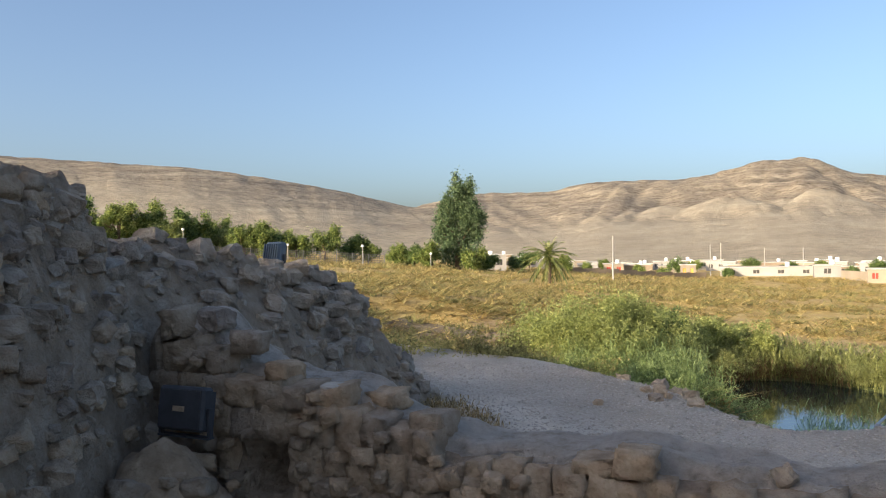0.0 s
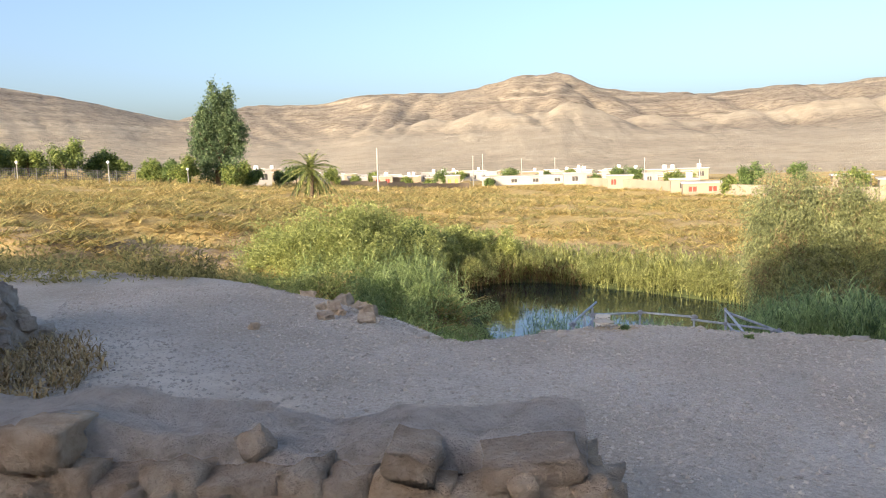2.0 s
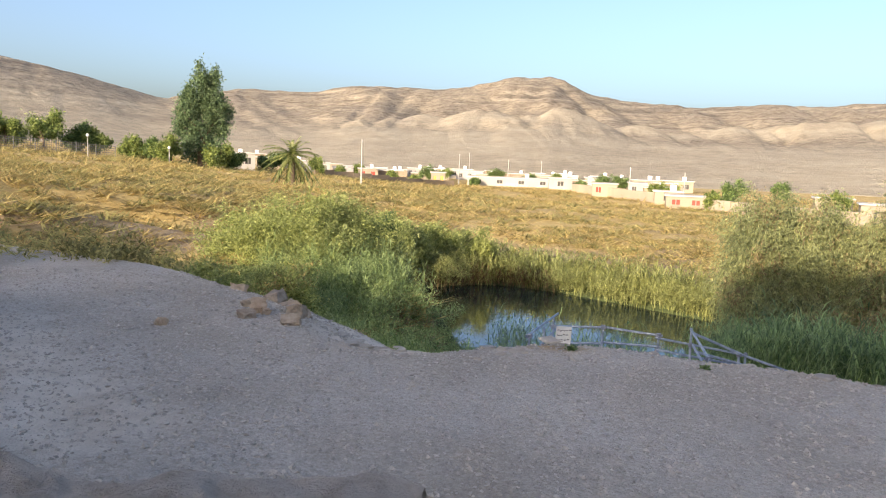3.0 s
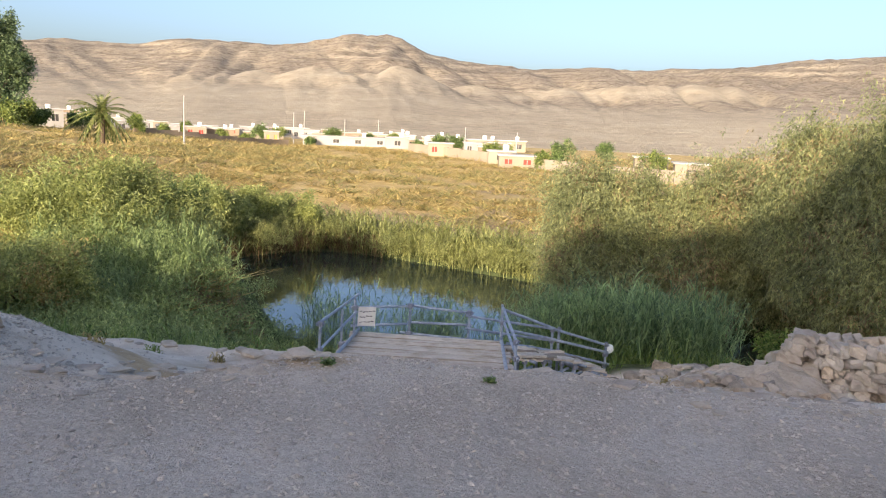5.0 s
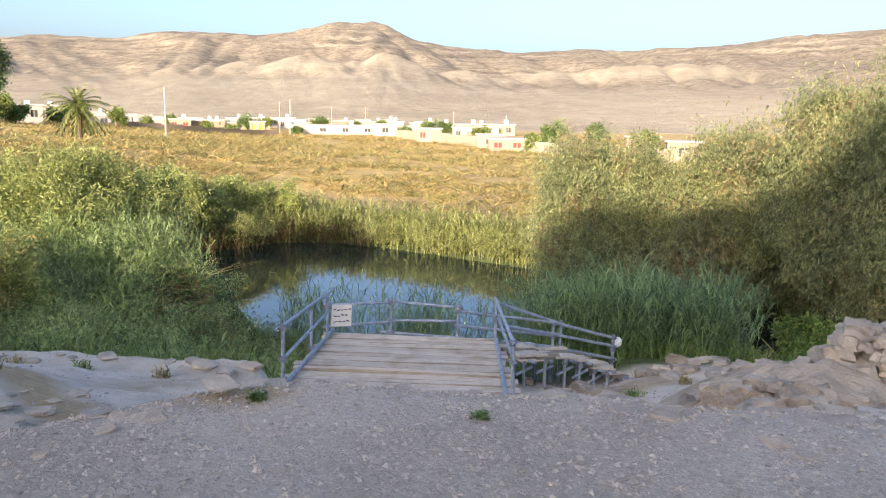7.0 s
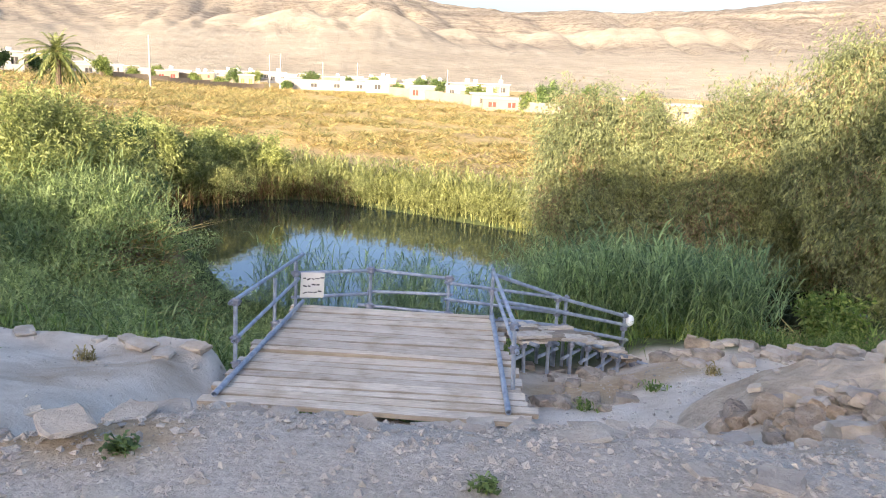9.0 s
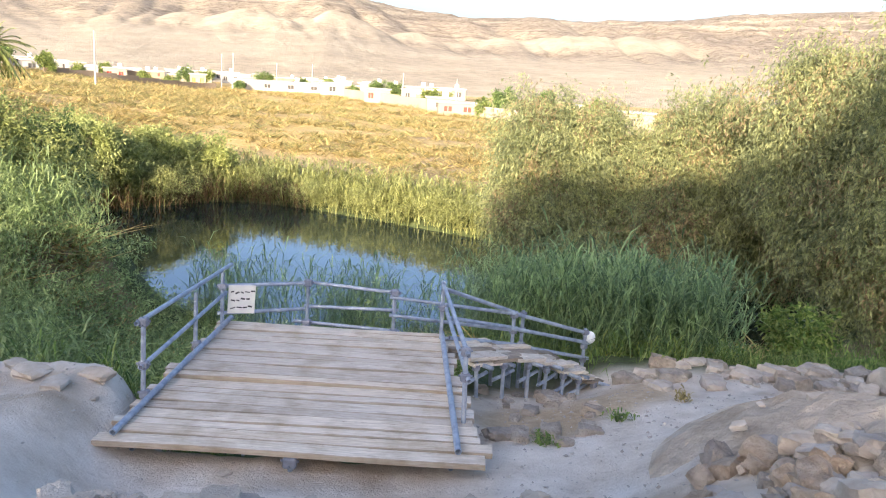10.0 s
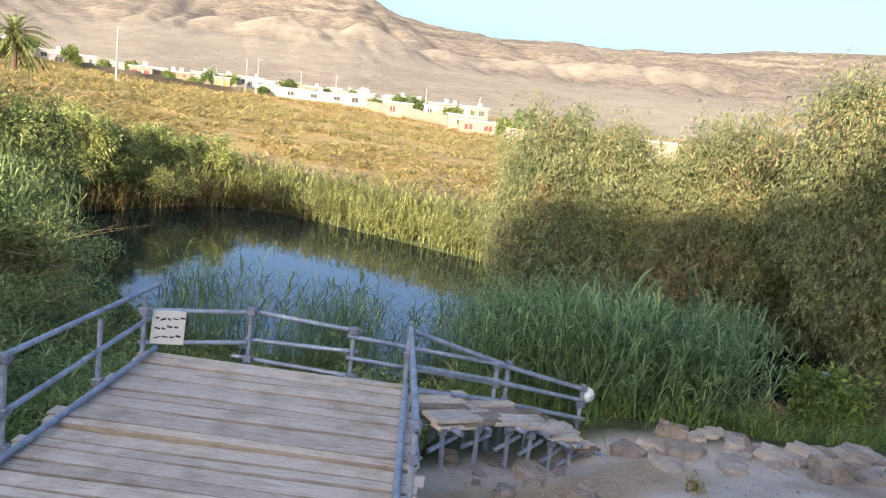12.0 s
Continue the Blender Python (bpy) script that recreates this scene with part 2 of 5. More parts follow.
kk.b.inputs["IOR"].default_value = 1.4
kk.color(kk.ramp(kk.noise(0.25, 3), [(0.3, (0.012, 0.022, 0.020)), (0.7, (0.022, 0.038, 0.032))]))
kk.bump(kk.noise(3.0, 3, 0.5), 0.12, 0.03)
M_water = kk.m
WALLS = [paint_mat("white_wall", (0.40, 0.375, 0.34), 0.85, 0.2, 0.3), paint_mat("cream_wall", (0.34, 0.28, 0.21), 0.9, 0.2, 0.3),
         paint_mat("mud_wall", (0.30, 0.23, 0.16), 0.9, 0.25, 0.3), paint_mat("grey_wall", (0.33, 0.31, 0.29), 0.9, 0.2, 0.3)]
M_roof = paint_mat("roof_slab", (0.50, 0.47, 0.43), 0.9, 0.3, 0.4)
M_shutter = paint_mat("dark_opening", (0.07, 0.065, 0.06), 0.5, 0.3, 1)
M_red = paint_mat("red_sheet", (0.42, 0.06, 0.04), 0.6, 0.3, 1)
M_yellow = paint_mat("yellow_sheet", (0.70, 0.42, 0.05), 0.6, 0.2, 1)
M_pole = paint_mat("grey_pole", (0.38, 0.36, 0.33), 0.7, 0.2, 2)
M_lamp = paint_mat("lamp_globe", (0.8, 0.8, 0.78), 0.4, 0.05, 3)
M_fence = paint_mat("fence_metal", (0.16, 0.155, 0.15), 0.6, 0.2, 2)

# ---- builders ----
def mesh_ob(name, verts, faces, material=None, parent=None, label="", smooth=False):
    me = bpy.data.meshes.new(name)
    me.from_pydata([tuple(v) for v in verts] if not isinstance(verts, np.ndarray) else verts.tolist(), [], faces if not isinstance(faces, np.ndarray) else faces.tolist())
    if material:
        me.materials.append(material)
    if smooth:
        me.polygons.foreach_set("use_smooth", [True] * len(me.polygons))
    ob = new(name, me)
    if parent:
        ob.parent = parent
    if label:
        ob["label"] = label
    return ob


def part(name, bm, material, parent, label=""):
    me = bpy.data.meshes.new(name)
    bm.to_mesh(me)
    bm.free()
    me.materials.append(material)
    ob = new(name, me)
    if parent:
        ob.parent = parent
    if label:
        ob["label"] = label
    return ob


def empty(name, at, label, category, group="", turn=0.0):
    ob = new(name)
    ob.empty_display_size = 0.2
    ob.matrix_basis = pose(*at, 0, 0, turn)
    return tagged(ob, label, category, group)


def box_bm(size, at=(0, 0, 0), bevel=0.0, m=None):
    bm = bmesh.new()
    bmesh.ops.create_cube(bm, size=1.0, matrix=Matrix.Translation(at) @ Matrix.Diagonal((*size, 1)))
    if bevel:
        bmesh.ops.bevel(bm, geom=bm.edges[:], offset=bevel, segments=1, affect="EDGES")
    if m is not None:
        bmesh.ops.transform(bm, matrix=m, verts=bm.verts)
    return bm


def tube_bm(a, b, r0, r1=None, n=10, bm=None):
    """A capped tapered tube from a to b."""
    bm = bm or bmesh.new()
    a, b = Vector(a), Vector(b)
    q = (b - a).to_track_quat("Z", "Y").to_matrix().to_4x4()
    bmesh.ops.create_cone(bm, cap_ends=True, segments=n, radius1=r0, radius2=r1 if r1 is not None else r0, depth=(b - a).length, matrix=Matrix.Translation((a + b) / 2) @ q)
    return bm


def pipe_bm(a, b, r=0.024, n=12):
    """A hollow pipe with an open bore at both ends."""
    bm = bmesh.new()
    a, b = Vector(a), Vector(b)
    m = Matrix.Translation(a) @ (b - a).to_track_quat("Z", "Y").to_matrix().to_4x4()
    length, ri = (b - a).length, r * 0.8
    rings = []
    for rad, z in ((ri, 0.05), (ri, 0), (r, 0), (r, length), (ri, length), (ri, length - 0.05)):
        rings.append([bm.verts.new(m @ Vector((rad * math.cos(2 * math.pi * i / n), rad * math.sin(2 * math.pi * i / n), z))) for i in range(n)])
    for p, q in zip(rings, rings[1:]):
        for i in range(n):
            bm.faces.new((p[i], p[(i + 1) % n], q[(i + 1) % n], q[i]))
    bm.faces.new(rings[0][::-1])
    bm.faces.new(rings[-1])
    bmesh.ops.recalc_face_normals(bm, faces=bm.faces)
    return bm


def sm(x):
    x = np.clip(x, 0, 1)
    return x * x * (3 - 2 * x)


def waves(x, y, f, seed=0, octaves=4):
    """Smooth value noise for arrays, about -1 to 1."""
    out, amp, tot = 0.0, 1.0, 0.0
    for o in range(octaves):
        xx, yy = x * f + 17.3 * (seed + o), y * f - 9.1 * (seed + 2 * o)
        xi, yi = np.floor(xx), np.floor(yy)
        fx, fy = sm(xx - xi), sm(yy - yi)
        def rnd(a, b):
            s = np.sin(a * 127.1 + b * 311.7 + seed * 74.7) * 43758.5453
            return 2 * (s - np.floor(s)) - 1
        v = (rnd(xi, yi) * (1 - fx) + rnd(xi + 1, yi) * fx) * (1 - fy) + (rnd(xi, yi + 1) * (1 - fx) + rnd(xi + 1, yi + 1) * fx) * fy
        out, tot = out + amp * v, tot + amp
        f, amp = f * 2.03, amp * 0.5
    return out / tot


# ---- ground ----
DECK_Z, WATER_Z = -1.9, -4.9
DU, DV, D0 = (0.823, -0.568), (0.568, 0.823), (6.84, 12.35)      # the deck's front edge, its way in, its first corner


def deck_xy(u, v):
    return D0[0] + u * DU[0] + v * DV[0], D0[1] + u * DU[1] + v * DV[1]


def to_uv(x, y):
    return (x - D0[0]) * DU[0] + (y - D0[1]) * DU[1], (x - D0[0]) * DV[0] + (y - D0[1]) * DV[1]


def pool_q(x, y):
    a = (x - 15.6) * 0.43 + (y - 30) * -0.9
    b = (x - 15.6) * 0.9 + (y - 30) * 0.43
    q = ((np.abs(a) / 8.7) ** 4 + (np.abs(b) / 6.5) ** 4) ** 0.25
    inlet = np.sqrt(((x - 23.4) / 3.8) ** 2 + ((y - 18.2) / 2.6) ** 2)
    return np.minimum(q, inlet + 0.25)


def edge_v(u):
    """Where the gravel terrace breaks off."""
    return -3.6 + 1.3 * sm((-1.6 - u) / 3.5) - 1.9 * np.exp(-((u + 0.4) / 1.1) ** 2) - 0.3 * sm((u - 3) / 2)


def ridge(x, y):
    """An unseen hill behind the site, added to keep the near ground in shade."""
    dx, dy = x + 46, y + 28
    along = dx * 0.55 - dy * 0.835
    side = dx * 0.835 + dy * 0.55
    crest = 16.6 + 6.2 * sm((along + 14) / 26) - 5.0 * sm((-along - 22) / 26) + 0.7 * np.sin(along * 0.5) + 0.5 * np.sin(along * 1.15 + 1) + 0.8 * np.exp(-((along - 24) / 3.0) ** 2) - 0.9 * np.exp(-((along - 5.6) / 1.5) ** 2) + 3.0 * sm((along - 6.3) / 2.6)
    return crest * np.exp(-(np.maximum(np.abs(side + 1.5) - 3, 0) / 12.0) ** 2) * sm((85 - np.abs(along)) / 30)


def ground_z(x, y):
    x, y = np.asarray(x, float), np.asarray(y, float)
    u, v = to_uv(x, y)
    wob = waves(x, y, 0.35, 3)
    ve = edge_v(u) + 0.25 * wob
    right = sm((u - 2.35) / 0.9)
    left = sm((0.3 - u) / 0.8)
    far = sm((u - 3.6) / 1.5)
    va = 0.1 * (1 - left) + 0.95 * left + 2.2 * far
    vc = 0.1 * (1 - left) * (1 - right) + 0.95 * left + 3.7 * right
    za = -2.1 * (1 - left) * (1 - right) - 1.72 * left - 1.95 * right - 0.2 * far
    terrace = 0.05 - 0.04 * np.clip(x, -2, 9) + 0.28 * sm((2.6 - x) / 2.0) * sm((4.2 - y - 0.45 * x) / 1.0)
    near = terrace + (za - terrace) * (0.6 * np.clip((v - ve) / np.maximum(va - 0.4 - ve, 0.5), 0, 1) + 0.4 * sm((v - ve) / np.maximum(va - 0.4 - ve, 0.5)))
    low = right * (0.75 - 0.45 * far)
    near = near - low * np.clip((v - va + 0.4) / (4.0 - 2.2 * far), 0, 1)
    near = near - 0.22 * np.exp(-((u - 4.3) / 0.9) ** 2 - ((v - 3.8) / 0.9) ** 2)
    near = near + (-3.3 - za + low) * sm((v - vc) / (1.8 + 1.4 * right))
    near = near - 1.5 * np.clip((v - vc - 1.8) / 6.0, 0, 1)
    field = np.maximum(-0.7 - 0.075 * x, -4.2 - 0.002 * np.abs(x)) + 0.35 * waves(x, y, 0.05, 5) + 0.12 * waves(x, y, 0.3, 6)
    field = np.maximum(field, -4.4) - 2.4 * np.exp(-((x + 0.5) / 6) ** 2 - ((y - 40.5) / 3) ** 2) - 1.2 * np.exp(-((x - 1) / 5) ** 2 - ((y - 32) / 2.5) ** 2)
    field = field - 2.3 * np.exp(-((x - 18) / 14) ** 2 - ((y - 36) / 26) ** 2)
    field = np.maximum(field, -4.45)
    field = np.minimum(field, 2.5)
    k = sm((v - 3.5 - 9.5 * sm((u + 6) / 4)) / 9.0)
    z = near * (1 - k) + field * k
    q = pool_q(x, y)
    bowl = -6.0 + 1.1 * sm((q - 0.85) / 0.15)
    z = np.where(q < 1.35, bowl + (z - bowl) * sm((q - 0.97) / 0.24), z)
    hill = ridge(x, y)
    z = np.where(hill > 0.8, np.maximum(z, hill - 0.8), z)
    rough = np.where(v < ve + 0.3, 0.02, 0.075) * waves(x, y, 1.1, 8, 5) + np.where((v > ve + 0.3) & (v < 6), 0.03, 0.004) * waves(x, y, 4.2, 9, 3)
    return z + rough


def gz(x, y):
    return float(ground_z(np.array([x]), np.array([y]))[0])


def axis_steps(lo, hi, fine_lo, fine_hi, step, grow):
    mid = list(np.arange(fine_lo, fine_hi, step))
    a, s = [], step
    p = fine_lo
    while p > lo:
        s *= grow
        p -= s
        a.append(p)
    b, s, p = [], step, mid[-1]
    while p < hi:
        s *= grow
        p += s
        b.append(p)
    return np.array(a[::-1] + mid + b)


gx = axis_steps(-2600, 2600, -4, 18, 0.13, 1.045)
gy = axis_steps(-2600, 2600, -1, 22, 0.13, 1.04)
XX, YY = np.meshgrid(gx, gy)
ZZ = ground_z(XX, YY)
nx, ny = len(gx), len(gy)
idx = np.arange(nx * ny).reshape(ny, nx)
quads = np.stack([idx[:-1, :-1], idx[:-1, 1:], idx[1:, 1:], idx[1:, :-1]], -1).reshape(-1, 4)
ground = mesh_ob("ground", np.stack([XX, YY, ZZ], -1).reshape(-1, 3), quads, M_ground, smooth=True)
tagged(ground, "stony grey gravel terrace falling to a green shore and dry golden field", "ground", kind="structure")
U, V = to_uv(XX, YY)
VE = edge_v(U)
mott = waves(XX, YY, 0.9, 21)
Q = pool_q(XX, YY)
rockm = sm((V - VE + 0.5 * mott) / 0.8)
drym = sm((V - 4.5 + 2 * mott - 3.0 * sm((U + 4) / 3)) / 3.0)
greenm = np.maximum(sm((V - (1.4 + 2.3 * sm((U - 2.4) / 1.5)) + 0.6 * mott) / 0.8) * sm((1.35 - Q + 0.1 * mott) / 0.12) , sm((V - (1.4 + 2.3 * sm((U - 2.4) / 1.5)) + 0.6 * mott) / 0.8) * sm((9 - V) / 4) * sm((U + 9) / 4))
soilm = np.maximum(sm((ridge(XX, YY) - 0.9) / 0.5), 0.85 * sm((2.6 - XX) / 1.0) * sm((4.0 - YY - 0.45 * XX) / 0.8))
soilm = np.maximum(soilm, 0.75 * drym * sm((waves(XX, YY, 0.15, 44, 3) - 0.02) / 0.25) * sm((90 - YY) / 50))
def streak(ax, ay, bx, by, w):
    """1 along a stretch of the ground, falling off sideways."""
    t = np.clip(((XX - ax) * (bx - ax) + (YY - ay) * (by - ay)) / ((bx - ax) ** 2 + (by - ay) ** 2), 0, 1)
    return sm(1.5 - np.hypot(XX - ax - t * (bx - ax), YY - ay - t * (by - ay)) / w + 0.7 * waves(XX, YY, 1.7, 92))


tanm = np.maximum(np.maximum(streak(4.4, 12.2, 4.75, 10.2, 0.30), streak(4.75, 10.2, 4.95, 9.0, 0.22)), streak(4.95, 8.9, 5.6, 8.35, 0.25))
gx0, gx1 = deck_xy(3.5, 1.6), deck_xy(4.9, 2.9)
tanm = np.maximum(tanm, 0.85 * streak(*gx0, *gx1, 0.45))
tanm = np.maximum(tanm, 0.8 * streak(10.3, 8.6, 11.2, 8.9, 0.5))
rockm = np.maximum(rockm, 0.9 * streak(0.2, 9.2, 1.4, 6.6, 0.5))
for key, arr in (("tan", tanm), ("rock", rockm), ("dry", drym), ("green", greenm), ("soil", soilm)):
    ground.data.attributes.new(key, "FLOAT", "POINT").data.foreach_set("value", np.clip(arr, 0, 1).reshape(-1).astype(np.float32))

# water, a sheet that ends inside the banks
water = mesh_ob("water", [(6, 12, WATER_Z), (30, 12, WATER_Z), (30, 42, WATER_Z), (6, 42, WATER_Z)], [(0, 1, 2, 3)], M_water)
if water.data.polygons[0].normal.z < 0:
    water.data.flip_normals()
tagged(water, "still dark spring pool reflecting the blue sky", "water", kind="structure")

# ---- hills ----
def hills():
    az = np.radians(np.linspace(-75, 100, 620))
    rr = np.concatenate([np.linspace(235, 900, 130), np.linspace(905, 1500, 90)])
    A, R = np.meshgrid(az, rr)
    D = np.degrees(A)
    bump = lambda c, w, h: h * np.exp(-((D - c) / w) ** 2)
    # heights of the skyline in degrees
    E = D + 0.8
    left = 3.5 + 3.0 * (1 - np.exp(-(np.maximum(-2 - D, 0) / 9) ** 1.3)) - 3.4 * sm((D + 2) / 14)
    right = 3.4 * sm((E + 6) / 6) + 0.6 * sm((E + 1) / 5) + bump(12.2, 3, 0.65) + bump(17.2, 4, 0.5) + 1.25 * np.exp(-np.abs((E - 25.0) / 5.6) ** 2.2) + 0.34 * np.exp(-np.abs((E - 25.3) / 3.0) ** 5) + 0.16 * np.exp(-((E - 26.3) / 0.6) ** 2) + bump(53, 11, 0.3) + bump(75, 18, 1.5)
    fine = 0.05 * waves(D * 3, R * 0.0, 0.7, 12)
    zl = 1.8 + 820 * np.tan(np.radians(left + 0.35 + fine)) * (0.55 * np.clip((R - 245) / 570, 0, 1) + 0.45 * sm((R - 340) / 470))
    zl = zl * np.where(R > 820, np.exp(-((R - 820) / 200) ** 2), 1)
    zr = 1.8 + 1320 * np.tan(np.radians(right + 0.2 + fine)) * (0.60 * np.clip((R - 245) / 760, 0, 1) + 0.40 * sm((R - 640) / 680))
    X, Y = R * np.sin(A), R * np.cos(A)
    gully = waves(X, Y, 0.006, 31, 5)
    gully2 = np.abs(waves(X, Y, 0.011, 33, 4))
    z = np.maximum(zl, zr)
    amt = sm((R - 300) / 260) * sm((1310 - R) / 120)
    spur = waves(D * 1.0 + 0.004 * R, R * 0.004, 0.30, 36, 4)
    rib = np.abs(waves(D * 1.0 + 0.010 * R, R * 0.002, 0.42, 37, 4))
    z = z + 0.65 * amt * (8 * gully - 7 * (0.35 - gully2) + 5 * spur + 5 * (rib - 0.35)) * (1 - 0.6 * sm((4 - D) / 6)) * sm(z / 40)
    # strata: soft steps
    step = 11.0
    t = z / step + 0.5 * waves(X, Y, 0.004, 40, 2)
    z = z + step * 0.10 * (np.floor(t) + sm((t - np.floor(t) - 0.25) * 2.0) - t) * sm(z / 15) * amt
    # ravines that run down the slopes
    for f, k, sd, deep in ((0.16, 0.014, 38, 4.5), (0.24, -0.006, 39, 3.0)):
        wv = waves(D + k * R, R * 0.0012, f, sd, 3)
        z = z - deep * np.exp(-(np.abs(wv) / 0.12) ** 1.3) * sm((R - 420) / 300) * sm((1290 - R) / 260) * sm((D - 2) / 5)
    # spoil heaps of a quarry at the foot
    spoil = np.zeros_like(z)
    for c, r0, w, dr, h in ((20.2, 600, 3.2, 70, 14), (26.2, 630, 4.4, 70, 11), (16.2, 620, 3.0, 55, 7), (32.2, 660, 5.5, 60, 7), (43.2, 720, 9, 70, 9)):
        hgt = h * np.exp(-1.6 * (((D - c) / w) ** 2 + ((R - r0) / dr) ** 2) ** 0.75) * (1 + 0.12 * gully)
        hgt = np.maximum(hgt - 0.8, 0)
        spoil = np.maximum(spoil, hgt)
    z = z + spoil
    z = np.where(R < 238, -8, z - 6)
    n, m = R.shape
    ids = np.arange(n * m).reshape(n, m)
    q = np.stack([ids[:-1, :-1], ids[:-1, 1:], ids[1:, 1:], ids[1:, :-1]], -1).reshape(-1, 4)[:, ::-1]
    ob = mesh_ob("backdrop", np.stack([X, Y, z], -1).reshape(-1, 3), q, M_hill, smooth=True)
    if ob.data.polygons[5000].normal.z < 0:
        ob.data.flip_normals()
    band = sm((D - 12) / 4) * np.exp(-((R - 700 - 25 * waves(D, R, 0.3, 50)) / 28) ** 2) * 0.12 * sm((waves(D, R * 0.02, 0.25, 51, 3) + 0.3) / 0.5)
    # Beside the heaps: pale hill foot, painted lighter to offset weak grazing sunlight.
    ob.data.attributes.new("spoil", "FLOAT", "POINT").data.foreach_set("value", np.clip(np.maximum(np.maximum(0.6 * sm(spoil / 3), band), 0.95 * (1 - sm((R - 330) / 420)) * (0.7 + 0.6 * gully)), 0, 1).reshape(-1).astype(np.float32))
    return tagged(ob, "bare tan limestone hills with strata, gullies and pale quarry heaps", "hills", kind="structure")


hills()

# ---- plant builders ----
rng = np.random.default_rng(7)


def rough_radius(d, seed):
    return 1 + 0.16 * np.sin(d[:, 0] * 5 + seed) * np.sin(d[:, 1] * 4.3 + 2 * seed) + 0.13 * np.sin(d[:, 2] * 7 + seed * 3 + d[:, 0] * 6) + 0.07 * np.sin(d[:, 1] * 13 + seed)


def leaf_arrays(blobs, sprigs, per, length, width, droop, seed, shell=0.45, clumps=0):
    """Small pointed leaves on sprigs in the outer part of several rounded masses."""
    r = np.random.default_rng(seed)
    vol = np.array([b[3] * b[4] + b[4] * b[5] + b[3] * b[5] for b in blobs])
    which = r.choice(len(blobs), sprigs, p=vol / vol.sum())
    B = np.array(blobs)[which]
    d = r.normal(size=(sprigs, 3))
    d /= np.linalg.norm(d, axis=1)[:, None]
    rad = (1 - shell * r.random(sprigs) ** 1.6) * rough_radius(d, seed % 7)
    c = B[:, :3] + d * B[:, 3:] * rad[:, None]
    if clumps:
        home = r.integers(0, clumps, sprigs)
        size = B[:clumps, 3:].mean(1)[home] * 0.115
        c = 0.15 * c + 0.85 * c[home] + np.clip(r.normal(size=c.shape), -1.8, 1.8) * size[:, None] * np.array([1, 1, 1.25])
        d = 0.4 * d + 0.6 * d[home]
    way = d + 0.5 * r.normal(size=d.shape)
    way[:, 2] -= droop
    way /= np.linalg.norm(way, axis=1)[:, None]
    c = np.repeat(c, per, 0)
    way = np.repeat(way, per, 0)
    n = len(c)
    s = np.tile(np.linspace(-0.6, 0.6, per), sprigs) * length * 2.4
    c = c + way * s[:, None] + r.normal(size=(n, 3)) * length * 0.45
    ld = way + 0.75 * r.normal(size=(n, 3))
    ld[:, 2] -= droop * 0.5
    ld /= np.linalg.norm(ld, axis=1)[:, None]
    side = np.cross(ld, r.normal(size=(n, 3)))
    side /= np.linalg.norm(side, axis=1)[:, None]
    L = length * (0.6 + 0.8 * r.random(n))[:, None]
    W = width * (0.6 + 0.8 * r.random(n))[:, None]
    v = np.stack([c - ld * L / 2, c + side * W / 2, c + ld * L / 2, c - side * W / 2], 1).reshape(-1, 3)
    f = np.arange(4 * n).reshape(-1, 4)
    return v, f


def limbs(base, blobs, r0, parent, name="trunk", count=6, seed=1):
    """A tapered trunk with limbs that reach into the masses of the crown."""
    r = random.Random(seed)
    bm = bmesh.new()
    base = Vector(base)
    cx = sum(b[0] for b in blobs) / len(blobs)
    cy = sum(b[1] for b in blobs) / len(blobs)
    cz = sum(b[2] for b in blobs) / len(blobs)
    fork = base.lerp(Vector((cx, cy, cz)), 0.45) + Vector((0.1, -0.08, 0))
    mid = base.lerp(fork, 0.5) + Vector((r.uniform(-1, 1), r.uniform(-1, 1), 0)) * r0
    tube_bm(base - Vector((0, 0, 0.3)), mid, r0 * 1.25, r0 * 0.95, 9, bm)
    tube_bm(mid, fork, r0 * 0.97, r0 * 0.7, 9, bm)
    for i in range(count):
        b = blobs[i % len(blobs)]
        end = Vector((b[0] + r.uniform(-.5, .5) * b[3], b[1] + r.uniform(-.5, .5) * b[4], b[2] + r.uniform(-0.1, .6) * b[5]))
        half = fork.lerp(end, 0.5) + Vector((r.uniform(-1, 1), r.uniform(-1, 1), r.uniform(-.5, 1))) * r0
        tube_bm(fork, half, r0 * 0.55, r0 * 0.35, 7, bm)
        tube_bm(half, end, r0 * 0.36, r0 * 0.1, 6, bm)
    return part(name, bm, M_bark, parent)


def tree(name, at, blobs, material, sprigs, per, length, width, droop, trunk_r, label, category="tree", group="", seed=1, shell=0.45, second=None, count=6, clumps=0):
    """blobs are given relative to the foot of the trunk."""
    ob = empty(name, at, label, category, group)
    limbs((0, 0, 0), blobs, trunk_r, ob, count=count, seed=seed)
    v, f = leaf_arrays(blobs, sprigs, per, length, width, droop, seed, shell, clumps)
    mesh_ob("crown", v, f, material, ob)
    if second:
        v, f = leaf_arrays(blobs, sprigs // 7, per, length, width, droop, seed + 50, shell, clumps // 7)
        mesh_ob("dry_foliage", v, f, second, ob)
    return ob


